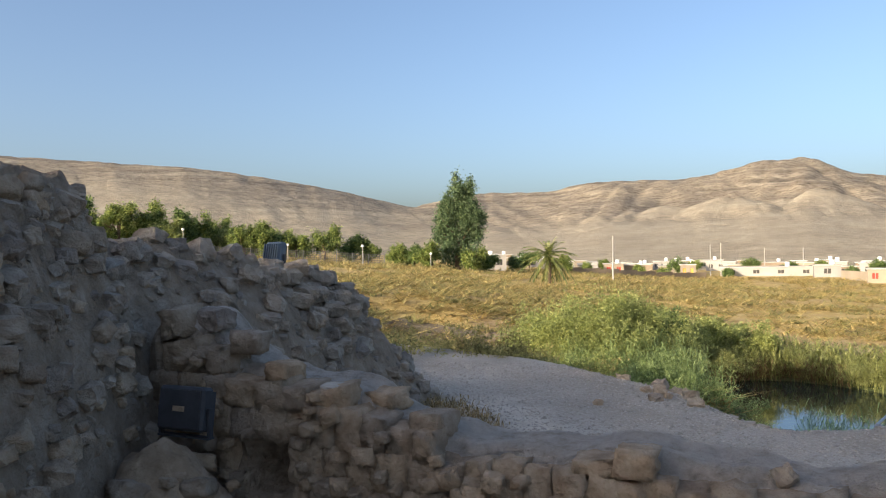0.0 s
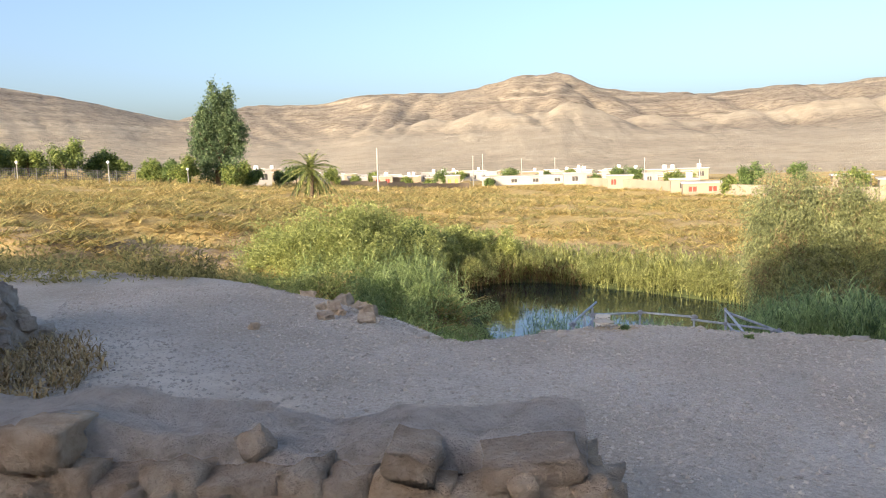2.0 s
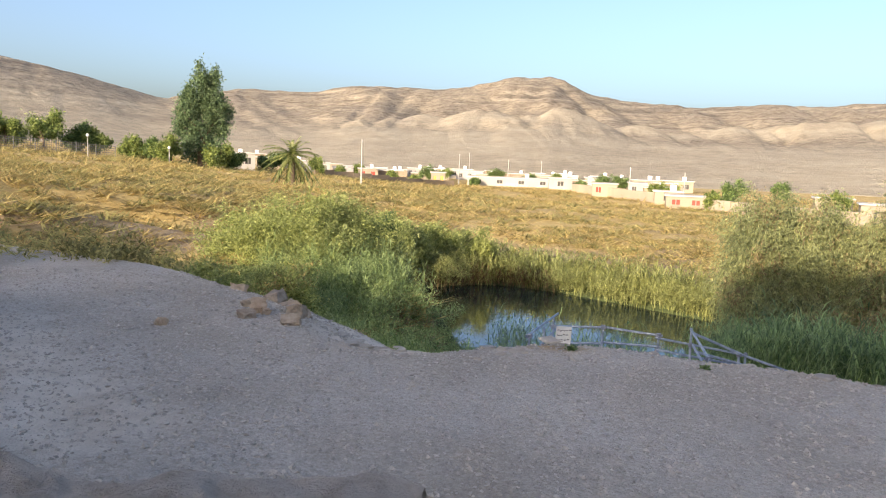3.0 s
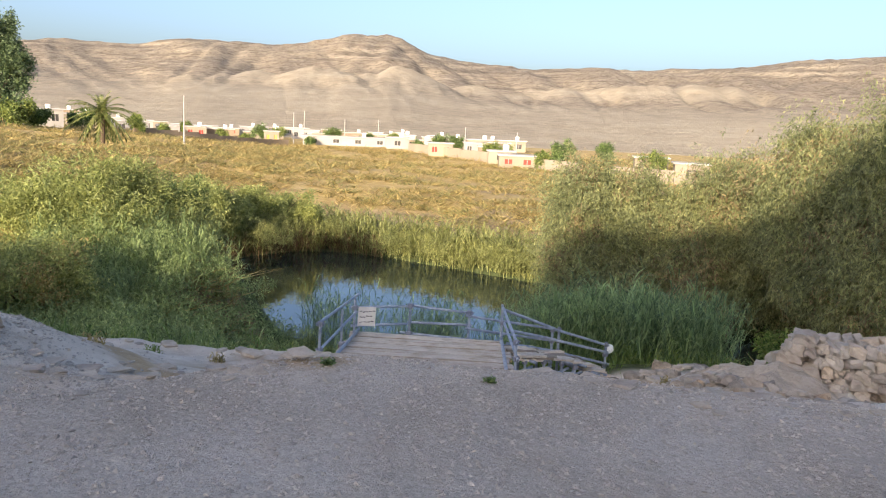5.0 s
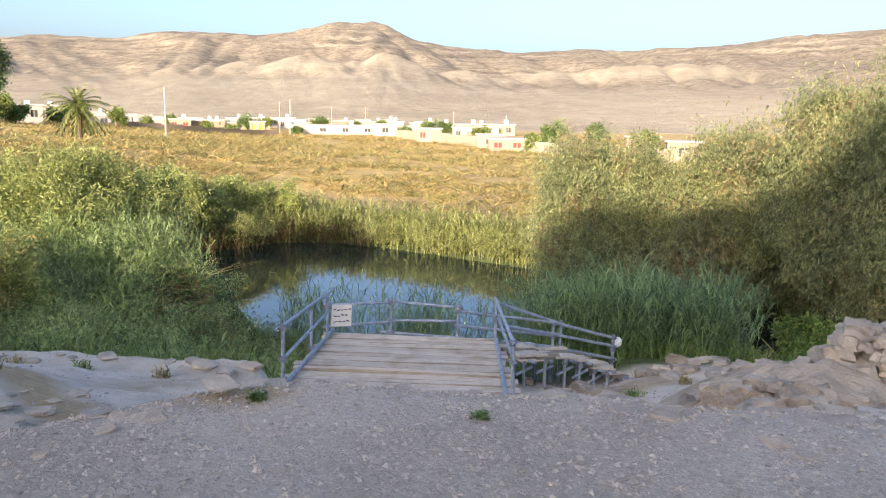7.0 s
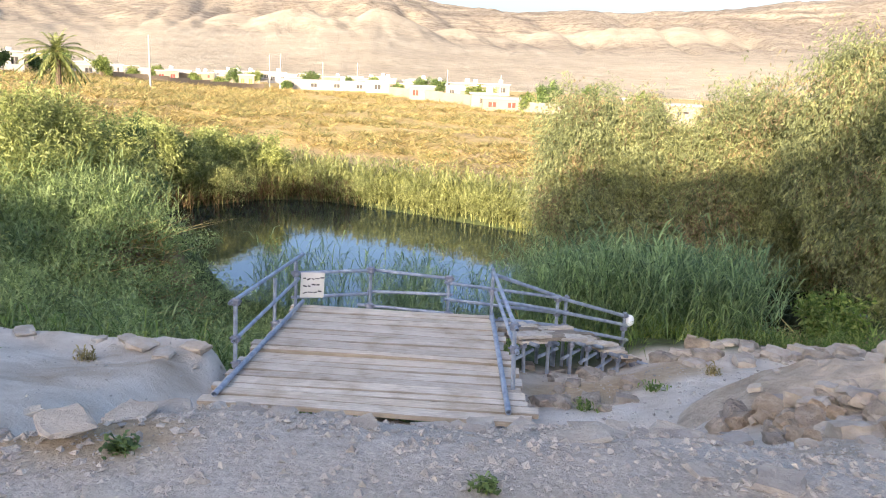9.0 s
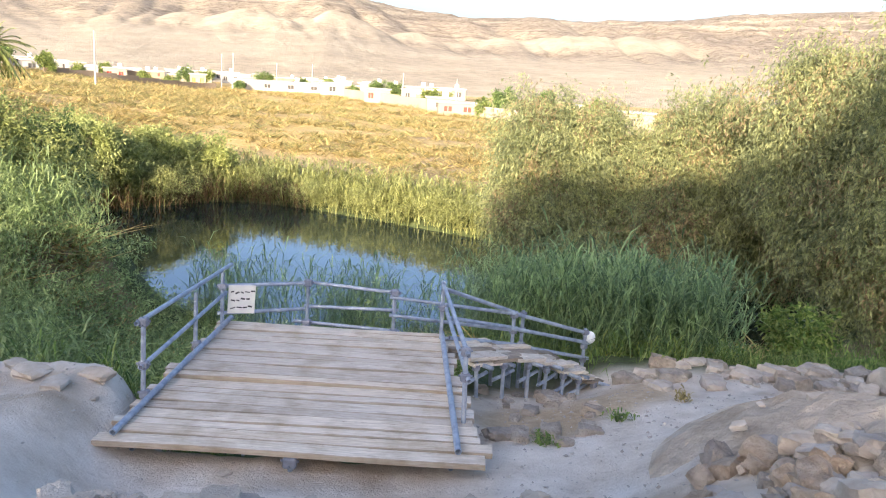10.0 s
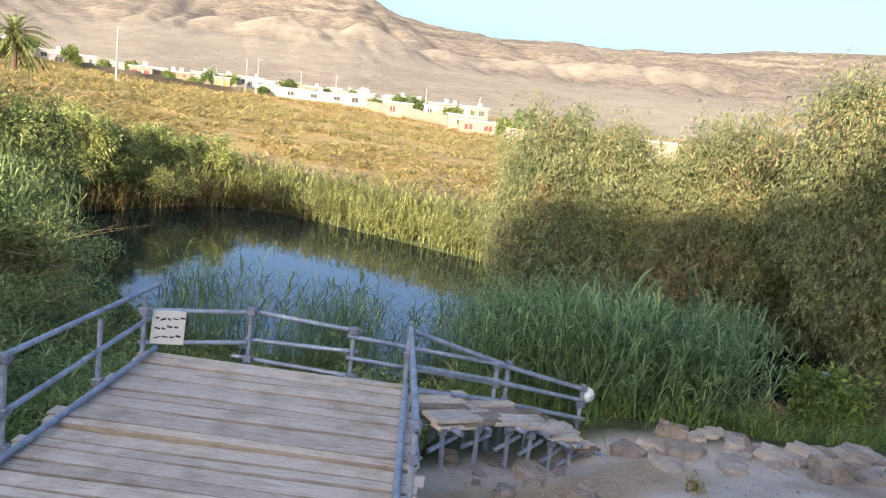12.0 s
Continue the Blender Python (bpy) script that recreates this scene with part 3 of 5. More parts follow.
def reed_arrays(x, y, z, h, blade, leaves, seed, lean=0.12, width=0.018):
    """Reeds: a thin stem and long bent leaves, all at once."""
    r = np.random.default_rng(seed)
    n = len(x)
    base = np.stack([x, y, z - 0.1], 1)
    tilt = r.normal(size=(n, 2)) * lean
    top = base + np.stack([tilt[:, 0] * h, tilt[:, 1] * h, h + 0.1], 1)
    ang = r.random(n) * math.pi
    sd = np.stack([np.cos(ang), np.sin(ang), 0 * ang], 1) * width * 0.35
    V = [np.stack([base - sd, base + sd, top], 1).reshape(-1, 3)]
    F3 = [np.arange(3 * n).reshape(-1, 3)]
    off = 3 * n
    for k in range(leaves):
        t = (0.12 + 0.85 * (k + r.random(n)) / leaves)[:, None]
        p = base + (top - base) * t
        a = r.random(n) * 2 * math.pi
        L = blade * (0.6 + 0.7 * r.random(n))
        out = np.stack([np.cos(a), np.sin(a), 0 * a], 1)
        sid = np.stack([-np.sin(a), np.cos(a), 0 * a], 1) * (width * 0.5 * (0.7 + 0.6 * r.random(n)))[:, None]
        up = np.array([0, 0, 1.0])
        m = p + out * (L * 0.35)[:, None] + up * (L * (0.35 + 0.3 * r.random(n)))[:, None]
        e = m + out * (L * 0.5)[:, None] + up * (L * (r.random(n) * 0.5 - 0.25))[:, None]
        V.append(np.stack([p - sid * .4, p + sid * .4, m + sid, m - sid, e], 1).reshape(-1, 3))
        i = off + 5 * np.arange(n)[:, None]
        F3.append(np.concatenate([i + np.array([[0, 1, 2]]), i + np.array([[0, 2, 3]]), i + np.array([[3, 2, 4]])], 0))
        off += 5 * n
    return np.concatenate(V), np.concatenate(F3)


def stuff(name, v, f, material, label, category):
    return tagged(mesh_ob(name, v, f, material), label, category, kind="stuff")


def scatter(n, box, keep, seed):
    r = np.random.default_rng(seed)
    x = box[0] + (box[1] - box[0]) * r.random(n)
    y = box[2] + (box[3] - box[2]) * r.random(n)
    ok = keep(x, y, r)
    return x[ok], y[ok]


def uv_scatter(n, box, keep, seed):
    r = np.random.default_rng(seed)
    u = box[0] + (box[1] - box[0]) * r.random(n)
    v = box[2] + (box[3] - box[2]) * r.random(n)
    x, y = deck_xy(u, v)
    ok = keep(x, y, u, v, r)
    return x[ok], y[ok]


# ---- stones ----
def stone_mesh(name, seed, material, flat=1.0, jag=0.12, smooth=False, ball=(0.35, 0.6), cuts=1):
    """A rough block of 48 triangles, between a cube and a ball."""
    r = random.Random(seed)
    bm = bmesh.new()
    bmesh.ops.create_cube(bm, size=1.0)
    bmesh.ops.subdivide_edges(bm, edges=bm.edges[:], cuts=cuts, use_grid_fill=True)
    off = Vector((seed * 3.1, seed * 1.7, 0))
    for v in bm.verts:
        n = v.co.normalized()
        v.co = v.co.lerp(n * 0.58, r.uniform(*ball))
        v.co += n * (0.16 * noise.noise(v.co * 2.2 + off) + 0.08 * noise.noise(v.co * 5.5 + off)) + Vector((r.uniform(-jag, jag), r.uniform(-jag, jag), r.uniform(-jag, jag))) * 0.75
        v.co.z *= flat
    me = bpy.data.meshes.new(name)
    bm.to_mesh(me)
    bm.free()
    me.materials.append(material)
    if smooth:
        me.polygons.foreach_set("use_smooth", [True] * len(me.polygons))
    return me


STONES = [stone_mesh("stone", i, M_stone, jag=0.07, ball=(0.3, 0.55), cuts=2) for i in range(8)]
REDS = [stone_mesh("stone", 20 + i, M_stone_red, jag=0.03, ball=(0.12, 0.3), cuts=3, smooth=True) for i in range(8)]
BREAKS = [stone_mesh("stone", 120 + i, M_stone_red, jag=0.1, ball=(0.15, 0.5), cuts=2) for i in range(8)]
DARKS = [stone_mesh("stone", 80 + i, M_dark_stone, jag=0.07, ball=(0.3, 0.55), cuts=2) for i in range(8)]
PALES = [stone_mesh("stone", 40 + i, M_white_stone, flat=0.8, jag=0.07, ball=(0.25, 0.5), cuts=2) for i in range(8)]
FLATS = [stone_mesh("stone", 60 + i, M_white_stone, flat=0.5, jag=0.07, ball=(0.25, 0.5), cuts=2) for i in range(8)]


def stone(me, at, size, turn, parent=None, name="stone"):
    ob = new(name, me)
    ob.matrix_basis = Matrix.LocRotScale(Vector(at), Euler([radians(a) for a in turn]), Vector(size))
    if parent:
        ob.parent = parent
    return ob


# ---- the scaffold platform ----
def platform():
    top = empty("viewing_platform", (*D0, DECK_Z), "weathered plank platform with blue-grey scaffold pipe rails on the bank", "platform")
    top.matrix_basis = Matrix.Translation((*D0, DECK_Z)) @ Matrix(((DU[0], DV[0], 0, 0), (DU[1], DV[1], 0, 0), (0, 0, 1, 0), (0, 0, 0, 1)))
    r = random.Random(4)
    v = -0.02
    widths = [0.17, 0.18, 0.12, 0.19, 0.15, 0.2, 0.14, 0.19, 0.12, 0.18, 0.15, 0.19, 0.13, 0.17, 0.16, 0.18, 0.14, 0.17, 0.13]
    lifts = [0, .004, -.003, .004, -.003, .0, .004, -.004, .024, .026, -.004, .004, .0, .006, -.004, .003, .0, .004, -.002]
    for w, lift in zip(widths, lifts):
        t = v / 2.85
        lo, hi = 0.0 + 0.10 * t + r.uniform(-.06, .05), 3.05 - 0.40 * t + r.uniform(-.05, .05)
        gap = r.choice((0.007, 0.012, 0.028, 0.008, 0.016))
        bm = bmesh.new()
        ringn = 9
        sk = r.uniform(-.012, .012)
        verts = []
        for i in range(ringn):
            f = i / (ringn - 1)
            x = lo + (hi - lo) * f
            sag = lift + 0.006 * math.sin(f * 6 + v * 9) + r.uniform(-.0015, .0015)
            y0, y1 = v + sk * (f - .5), v + w - gap + sk * (f - .5) + r.uniform(-.002, .002)
            verts.append([bm.verts.new((x, yy, zz + sag)) for yy, zz in ((y0, -.046), (y1, -.046), (y1, -.006), (y1 - .007, 0), (y0 + .007, 0), (y0, -.006))])
        for p, q in zip(verts, verts[1:]):
            for k in range(6):
                # only the top keeps the pale wood; slot 1 carries the painted gap shade
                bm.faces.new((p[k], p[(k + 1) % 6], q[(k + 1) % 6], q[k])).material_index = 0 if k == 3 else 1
        bm.faces.new(verts[0][::-1])
        bm.faces.new(verts[-1])
        bmesh.ops.recalc_face_normals(bm, faces=bm.faces)
        part("plank", bm, M_plank, top).data.materials.append(M_plank_edge_shade)
        v += w
    R = 0.0215

    def pipe(a, b, name="pipe", r=R):
        return part(name, pipe_bm(a, b, r), M_pipe, top)

    def clamp(p, s=1.0):
        bm = box_bm((0.085 * s, 0.07 * s, 0.075 * s), p, 0.012)
        tube_bm((p[0] - .06 * s, p[1], p[2] + .01), (p[0] + .06 * s, p[1], p[2] + .01), .011, n=8, bm=bm)
        tube_bm((p[0], p[1] - .055 * s, p[2] - .02), (p[0], p[1] + .055 * s, p[2] - .02), .011, n=8, bm=bm)
        part("clamp", bm, M_clamp, top)

    # left rail
    pipe((0.10, 0.06, 0.035), (0.19, 3.02, 0.045), "base_pipe", 0.028)
    pipe((0.04, 0.80, -0.25), (0.07, 0.79, 0.74), "post")
    pipe((0.08, 2.07, -0.3), (0.10, 2.07, 0.60), "post")
    pipe((0.13, 2.82, -0.7), (0.15, 2.83, 0.62), "post")
    pipe((0.03, 0.73, 0.70), (0.20, 3.0, 0.68), "top_rail")
    pipe((0.06, 0.73, 0.31), (0.16, 2.92, 0.37), "middle_rail")
    for p in ((0.07, 0.79, 0.70), (0.06, 0.79, 0.31), (0.06, 0.80, 0.04), (0.10, 2.07, 0.05), (0.15, 2.83, 0.46)):
        clamp(p)
    # back rail, just past the last plank
    pipe((0.07, 2.88, 0.45), (1.06, 3.26, 0.445), "top_rail")
    pipe((0.07, 2.88, 0.13), (1.0, 3.22, 0.14), "middle_rail")
    pipe((1.0, 3.25, -1.3), (1.03, 3.25, 0.49), "post")
    pipe((2.04, 3.21, -1.3), (2.05, 3.21, 0.43), "post")
    pipe((0.98, 3.29, 0.45), (2.12, 3.25, 0.39), "top_rail")
    pipe((0.98, 3.29, 0.15), (2.10, 3.25, 0.18), "middle_rail")
    pipe((0.85, 3.29, -0.04), (2.12, 3.25, -0.08), "low_rail")
    pipe((2.0, 3.17, 0.36), (3.50, 3.60, 0.12), "top_rail")
    pipe((2.0, 3.17, 0.14), (3.52, 3.62, -0.10), "middle_rail")
    pipe((2.0, 3.17, -0.07), (3.52, 3.63, -0.30), "low_rail")
    for p in ((1.03, 3.25, 0.45), (1.02, 3.25, -0.04), (2.05, 3.21, 0.40), (2.05, 3.21, -0.08)):
        clamp(p, 1.1)
    # right rail
    pipe((2.80, 0.10, 0.03), (2.62, 2.95, 0.045), "base_pipe", 0.028)
    pipe((2.86, 0.72, -0.35), (2.83, 0.72, 0.68), "post")
    pipe((2.62, 2.86, -0.9), (2.61, 2.86, 0.66), "post")
    pipe((2.85, 0.62, 0.64), (2.60, 3.0, 0.62), "top_rail")
    pipe((2.87, 0.62, 0.41), (2.64, 2.95, 0.36), "middle_rail")
    for p in ((2.83, 0.72, 0.64), (2.84, 0.72, 0.41), (2.62, 2.86, 0.36)):
        clamp(p)
    # under the deck
    pipe((0.25, 0.05, -0.09), (0.30, 3.1, -0.09), "bearer")
    pipe((1.5, 0.0, -0.09), (1.45, 3.1, -0.09), "bearer")
    pipe((2.75, 0.05, -0.09), (2.5, 3.1, -0.09), "bearer")
    pipe((1.5, 0.02, -0.30), (1.5, 0.02, -0.03), "support")
    clamp((1.5, 0.0, -0.09), 1.2)
    for u, w in ((0.35, 2.95), (1.45, 2.95), (2.5, 2.8), (1.4, 1.5), (2.65, 1.4)):
        x, y = deck_xy(u, w)
        pipe((u, w, gz(x, y) - DECK_Z - 0.1), (u, w, -0.1), "support")
    return top


platform()


def rail_sign():
    ob = empty("rail_sign", (*deck_xy(0.30, 2.97), DECK_Z + 0.30), "small white painted notice tied to the pipe rail", "sign")
    ob.matrix_basis = Matrix.Translation((*deck_xy(0.33, 2.945), DECK_Z + 0.29)) @ pose(0, 0, 0, 0, 0, -14) @ pose(0, 0, 0, 0, 3, 0)
    part("board", box_bm((0.30, 0.012, 0.33), (0, 0, 0), 0.003), M_sign, ob)
    r = random.Random(3)
    for row, zz in enumerate((0.09, 0.0, -0.09)):
        x = -0.12
        bm = bmesh.new()
        while x < 0.1:
            w = r.uniform(0.025, 0.06)
            bmesh.ops.create_cube(bm, size=1, matrix=pose(x + w / 2, -0.008, zz + r.uniform(-.012, .012), 0, r.uniform(-25, 25), 0) @ Matrix.Diagonal((w, 0.002, r.uniform(.010, .02), 1)))
            x += w + 0.012
        part("writing", bm, M_ink, ob, "illegible dark brush strokes")
    return ob


rail_sign()


def stairs():
    ax, ay = 10.58, 12.97
    top = empty("stairs", (ax, ay, DECK_Z), "rough plank stairs on scaffold pipes going down to the shore", "stairs")
    ways = Vector((13.05 - ax, 13.2 - ay, 0))
    length = ways.length
    d = ways.normalized()
    top.matrix_basis = Matrix.Translation((ax, ay, DECK_Z)) @ Matrix(((d.x, -d.y, 0, 0), (d.y, d.x, 0, 0), (0, 0, 1, 0), (0, 0, 0, 1)))
    r = random.Random(9)
    # two flights of boards laid along the way down, lapped over one another
    boards = [(0.02, 0.62, -0.10), (0.42, 0.86, -0.17), (0.70, 1.26, -0.25), (0.12, 0.50, -0.16), (1.02, 1.34, -0.32),
              (1.30, 1.72, -0.43), (1.58, 1.98, -0.55), (1.86, 2.18, -0.66), (2.02, 2.30, -0.76)]
    for lo, hi, z in boards:
        y = -0.36
        while y < 0.30:
            wd = r.uniform(0.10, 0.17)
            x0, x1 = lo + r.uniform(-.09, .06), hi + r.uniform(-.08, .10)
            m = pose((x0 + x1) / 2, y + wd / 2, z + r.uniform(-.012, .014), r.uniform(-2, 2), r.uniform(6, 12), r.uniform(-2.5, 2.5))
            part("tread", box_bm((x1 - x0, wd - .008, 0.042), (0, 0, 0), 0.005, m), M_plank if r.random() < 0.7 else M_plank_dark, top)
            y += wd
    # cross pipes that stick out on the open side, each on two uprights
    for x, z in ((0.10, -0.12), (0.52, -0.18), (0.92, -0.27), (1.24, -0.38), (1.55, -0.52), (1.84, -0.64), (2.14, -0.76)):
        stick = r.uniform(0.02, 0.16)
        part("bearer", pipe_bm((x + .10, -0.36 - stick, z - 0.02 + r.uniform(-.03, .03)), (x, 0.40, z - 0.045), 0.024), M_pipe, top)
        part("ledger", pipe_bm((x - .16, -0.30 - stick * .4, z - 0.19), (x + .22, -0.27, z - 0.16), 0.022), M_pipe, top)
        for k in (-0.33, 0.30):
            p = top.matrix_basis @ Vector((x, k, 0))
            part("support", pipe_bm((x + r.uniform(-.04, .04), k, gz(p.x, p.y) - DECK_Z - 0.12), (x, k, z + 0.02), 0.024), M_pipe, top)
        part("clamp", box_bm((0.08, 0.07, 0.075), (x, -0.33, z - 0.04), 0.012), M_clamp, top)
    inv = top.matrix_basis.inverted()
    def w(x, y, z):
        return inv @ Vector((x, y, z))
    runs = (((10.66, 13.24, -1.33), (11.85, 13.38, -1.80), (13.14, 13.42, -2.25)), ((10.70, 13.2, -1.66), (11.85, 13.36, -1.99), (13.14, 13.42, -2.38)), ((10.72, 13.2, -1.90), (11.85, 13.36, -2.20), (13.14, 13.42, -2.60)))
    for name, run in zip(("top_rail", "middle_rail", "low_rail"), runs):
        part(name, pipe_bm(w(*run[0]), w(*run[1])), M_pipe, top)
        part(name, pipe_bm(w(*run[1]) - Vector((0.15, 0.03, -0.04)), w(*run[2]) + Vector((0.06, 0, -0.02))), M_pipe, top)
    for x, y, z in ((11.78, 13.35, -1.76), (11.95, 13.38, -1.78), (13.10, 13.42, -2.18)):
        part("post", pipe_bm(w(x, y, gz(x, y) - 0.1), w(x, y, z)), M_pipe, top)
        for dz in (0.05, 0.25, 0.44):
            p = w(x, y, z - dz)
            part("clamp", box_bm((0.085, 0.075, 0.07), p, 0.012), M_clamp, top)
    p = w(13.15, 13.42, -2.30)
    bm = bmesh.new()
    bmesh.ops.create_uvsphere(bm, u_segments=12, v_segments=8, radius=0.075, matrix=Matrix.Translation(p + Vector((0.05, 0, -.02))) @ Matrix.Diagonal((1, 1, 1.15, 1)))
    part("end_cap", bm, M_lamp, top, "white rag wrapped round the rail end")
    return top


stairs()

# ---- ruin: front wall ----
def front_wall():
    a, d, n = Vector((2.57, 2.87, 0)), Vector((-0.904, 0.427, 0)), Vector((-0.427, -0.904, 0))
    top = empty("ruined_wall", (2.58, 2.86, 0.1), "low ruined wall of reddish field stones set in mud", "wall")
    inv = top.matrix_basis.inverted()
    def crest(s):
        return 0.765 + 0.05 * sm(np.array((s - 1) / 2.5)) + 0.28 * float(sm(np.array((s - 3.0) / 0.9))) + 0.35 * float(sm(np.array((s - 4.1) / 0.8))) + 0.03 * math.sin(s * 4.3) + 0.02 * math.sin(s * 11)
    HS, HZ = 4.02, 0.54                       # a hole at the foot
    # mud core, rough
    bm = bmesh.new()
    ns, nt = 230, 14
    prof = [(0.02, -0.35), (0.02, 0.08), (0.02, 0.16), (0.018, 0.24), (0.015, 0.32), (0.012, 0.40), (0.01, 0.48), (0.008, 0.56), (0.004, 0.66), (0.0, 0.78), (-0.02, 0.93), (-0.08, 1.0), (-0.2, 1.02), (-0.35, 1.0), (-0.5, 0.99), (-0.6, 0.93), (-0.64, 0.7), (-0.66, 0.4), (-0.68, 0.1), (-0.68, -0.35)]
    grid = []
    for i in range(ns + 1):
        s = 0.14 + 4.9 * i / ns
        h = crest(s)
        col = []
        for off, f in prof:
            z = 0.05 + (h - 0.05) * f if f > 0 else f
            p = a + d * s + n * (off - 0.055)
            k = 0.07 * noise.noise(Vector((s * 3, off * 5, z * 4))) + 0.05 * noise.noise(Vector((s * 9, off * 9, z * 9))) + 0.03 * noise.noise(Vector((s * 21, off * 21, z * 21)))
            if off > -0.05:
                k -= 0.42 * math.exp(-((s - HS) / 0.16) ** 4 - ((z - HZ) / 0.14) ** 4)
            p = p + n * k * 0.9 + Vector((0, 0, z - (0.09 if f > 0.7 else 0.03) + 0.4 * k * (1 if off < -0.02 else 0)))
            col.append(bm.verts.new(inv @ p))
        grid.append(col)
    for p, q in zip(grid, grid[1:]):
        for k in range(len(prof) - 1):
            bm.faces.new((p[k], q[k], q[k + 1], p[k + 1]))
    bm.faces.new(grid[0])
    bm.faces.new(grid[-1][::-1])
    bmesh.ops.recalc_face_normals(bm, faces=bm.faces)
    core = part("mud_core", bm, M_earth, top)
    bm = bmesh.new()
    cols = []
    for i in range(ns + 1):
        s = 0.10 + 4.85 * i / ns
        col = []
        for k in range(15):
            off = -0.15 - 0.49 * k / 14
            edge = min(k, 14 - k)
            hgt = crest(s) + 0.0 - 0.09 * (edge == 0) - 0.025 * (edge == 1) + 0.025 * noise.noise(Vector((s * 2.6, off * 6, 4))) + 0.014 * noise.noise(Vector((s * 8, off * 11, 1))) + 0.010 * noise.noise(Vector((s * 22, off * 25, 2)))
            p = a + d * s + n * (off + 0.05 * noise.noise(Vector((s * 6, 7, k * .1)))) + Vector((0, 0, hgt))
            col.append(bm.verts.new(inv @ p))
        cols.append(col)
    for p, q in zip(cols, cols[1:]):
        for k in range(14):
            bm.faces.new((p[k], q[k], q[k + 1], p[k + 1]))
    bmesh.ops.recalc_face_normals(bm, faces=bm.faces)
    part("wall_top", bm, M_dust, top, "pale dusty broken wall top")
    r = random.Random(12)
    yaw = math.degrees(math.atan2(d.y, d.x))
    z = 0.12
    row = 0
    while z < 1.45:
        hgt = r.uniform(0.15, 0.22)
        s = 0.02 + (0.12 if row % 2 else 0)
        while s < 4.75:
            w = r.uniform(0.13, 0.29)
            if z + hgt * 0.40 < crest(s + w / 2) and not (abs(s + w / 2 - HS) < 0.2 and abs(z + hgt / 2 - HZ) < 0.18):
                hh = min(hgt, crest(s + w / 2) - z)
                if hh < 0.05:
                    s += w
                    continue
                p = a + d * (s + w / 2) + n * (-0.128 + r.uniform(-.018, .016)) + Vector((0, 0, z + hh / 2 + r.uniform(-.012, .012)))
                stone(r.choice(REDS), inv @ p, (w * r.uniform(1.04, 1.16), r.uniform(0.22, 0.27), hh * r.uniform(1.0, 1.18)), (r.uniform(-5, 5), r.uniform(-9, 9), yaw + r.uniform(-5, 5)), top)
            s += w * 0.98 + 0.012
        z += hgt
        row += 1
    for i in range(300):                      # small stones between the courses
        s, zz = r.uniform(0.05, 4.7), r.uniform(0.15, 1.3)
        if zz < crest(s) - 0.05 and not (abs(s - HS) < 0.2 and abs(zz - HZ) < 0.18):
            w = r.uniform(0.04, 0.1)
            stone(r.choice(REDS), inv @ (a + d * s + n * (0.0 + r.uniform(-.02, .03)) + Vector((0, 0, zz))), (w * 1.3, 0.1, w), (r.uniform(-20, 20), r.uniform(-20, 20), yaw + r.uniform(-20, 20)), top)
    # end block and capping stones
    for s, off, w, dep, zz, hh, me in ((0.13, -0.13, 0.26, 0.3, 0.28, 0.27, REDS[1]), (0.12, -0.44, 0.26, 0.34, 0.3, 0.3, REDS[4]), (0.15, -0.5, 0.22, 0.26, 0.55, 0.26, REDS[6]), (0.14, -0.16, 0.3, 0.32, 0.05, 0.25, REDS[7]), (0.14, -0.48, 0.3, 0.32, 0.02, 0.25, REDS[0]), (0.2, -0.3, 0.26, 0.3, 0.56, 0.24, REDS[2]), (0.42, -0.16, 0.2, 0.24, 0.62, 0.16, REDS[3]), (0.22, -0.3, 0.3, 0.4, 0.25, 0.3, REDS[5]),
                                       (2.0, -0.45, 0.24, 0.16, 0.77, 0.08, PALES[1]), (3.0, -0.2, 0.22, 0.24, 0.95, 0.13, REDS[2]),
                                       (3.35, -0.3, 0.2, 0.2, 1.04, 0.12, REDS[4]), (3.62, -0.15, 0.18, 0.17, 1.10, 0.10, PALES[5]), (4.0, -0.15, 0.18, 0.18, 1.2, 0.12, REDS[3]), (4.3, -0.2, 0.2, 0.2, 1.36, 0.14, REDS[6]), (4.6, -0.25, 0.2, 0.2, 1.5, 0.14, DARKS[2]),
                                       (2.9, -0.62, 0.35, 0.3, 0.3, 0.2, PALES[6]), (2.3, -0.75, 0.32, 0.25, 0.15, 0.18, PALES[7])):
        stone(me, inv @ (a + d * s + n * off + Vector((0, 0, zz - (0.09 if s > 1 else 0.05)))), (w, dep, hh), (r.uniform(-6, 6), r.uniform(-6, 6), yaw + r.uniform(-10, 10)), top)
    stone(DARKS[1], inv @ (a + d * 1.17 + n * -0.22 + Vector((0, 0, crest(1.17) + 0.0))), (0.10, 0.09, 0.10), (42, 30, yaw + 20), top)
    return top


front_wall()


# ---- ruin: earth bank and rubble ----
def bank_foot(y):
    return np.where(y < 5.0, -1.75 - 0.25 * sm((3.6 - y) / 2.5), -1.35 + 1.35 * sm((y - 4.6) / 4.8) + 0.1 * np.sin(y * 2.2))


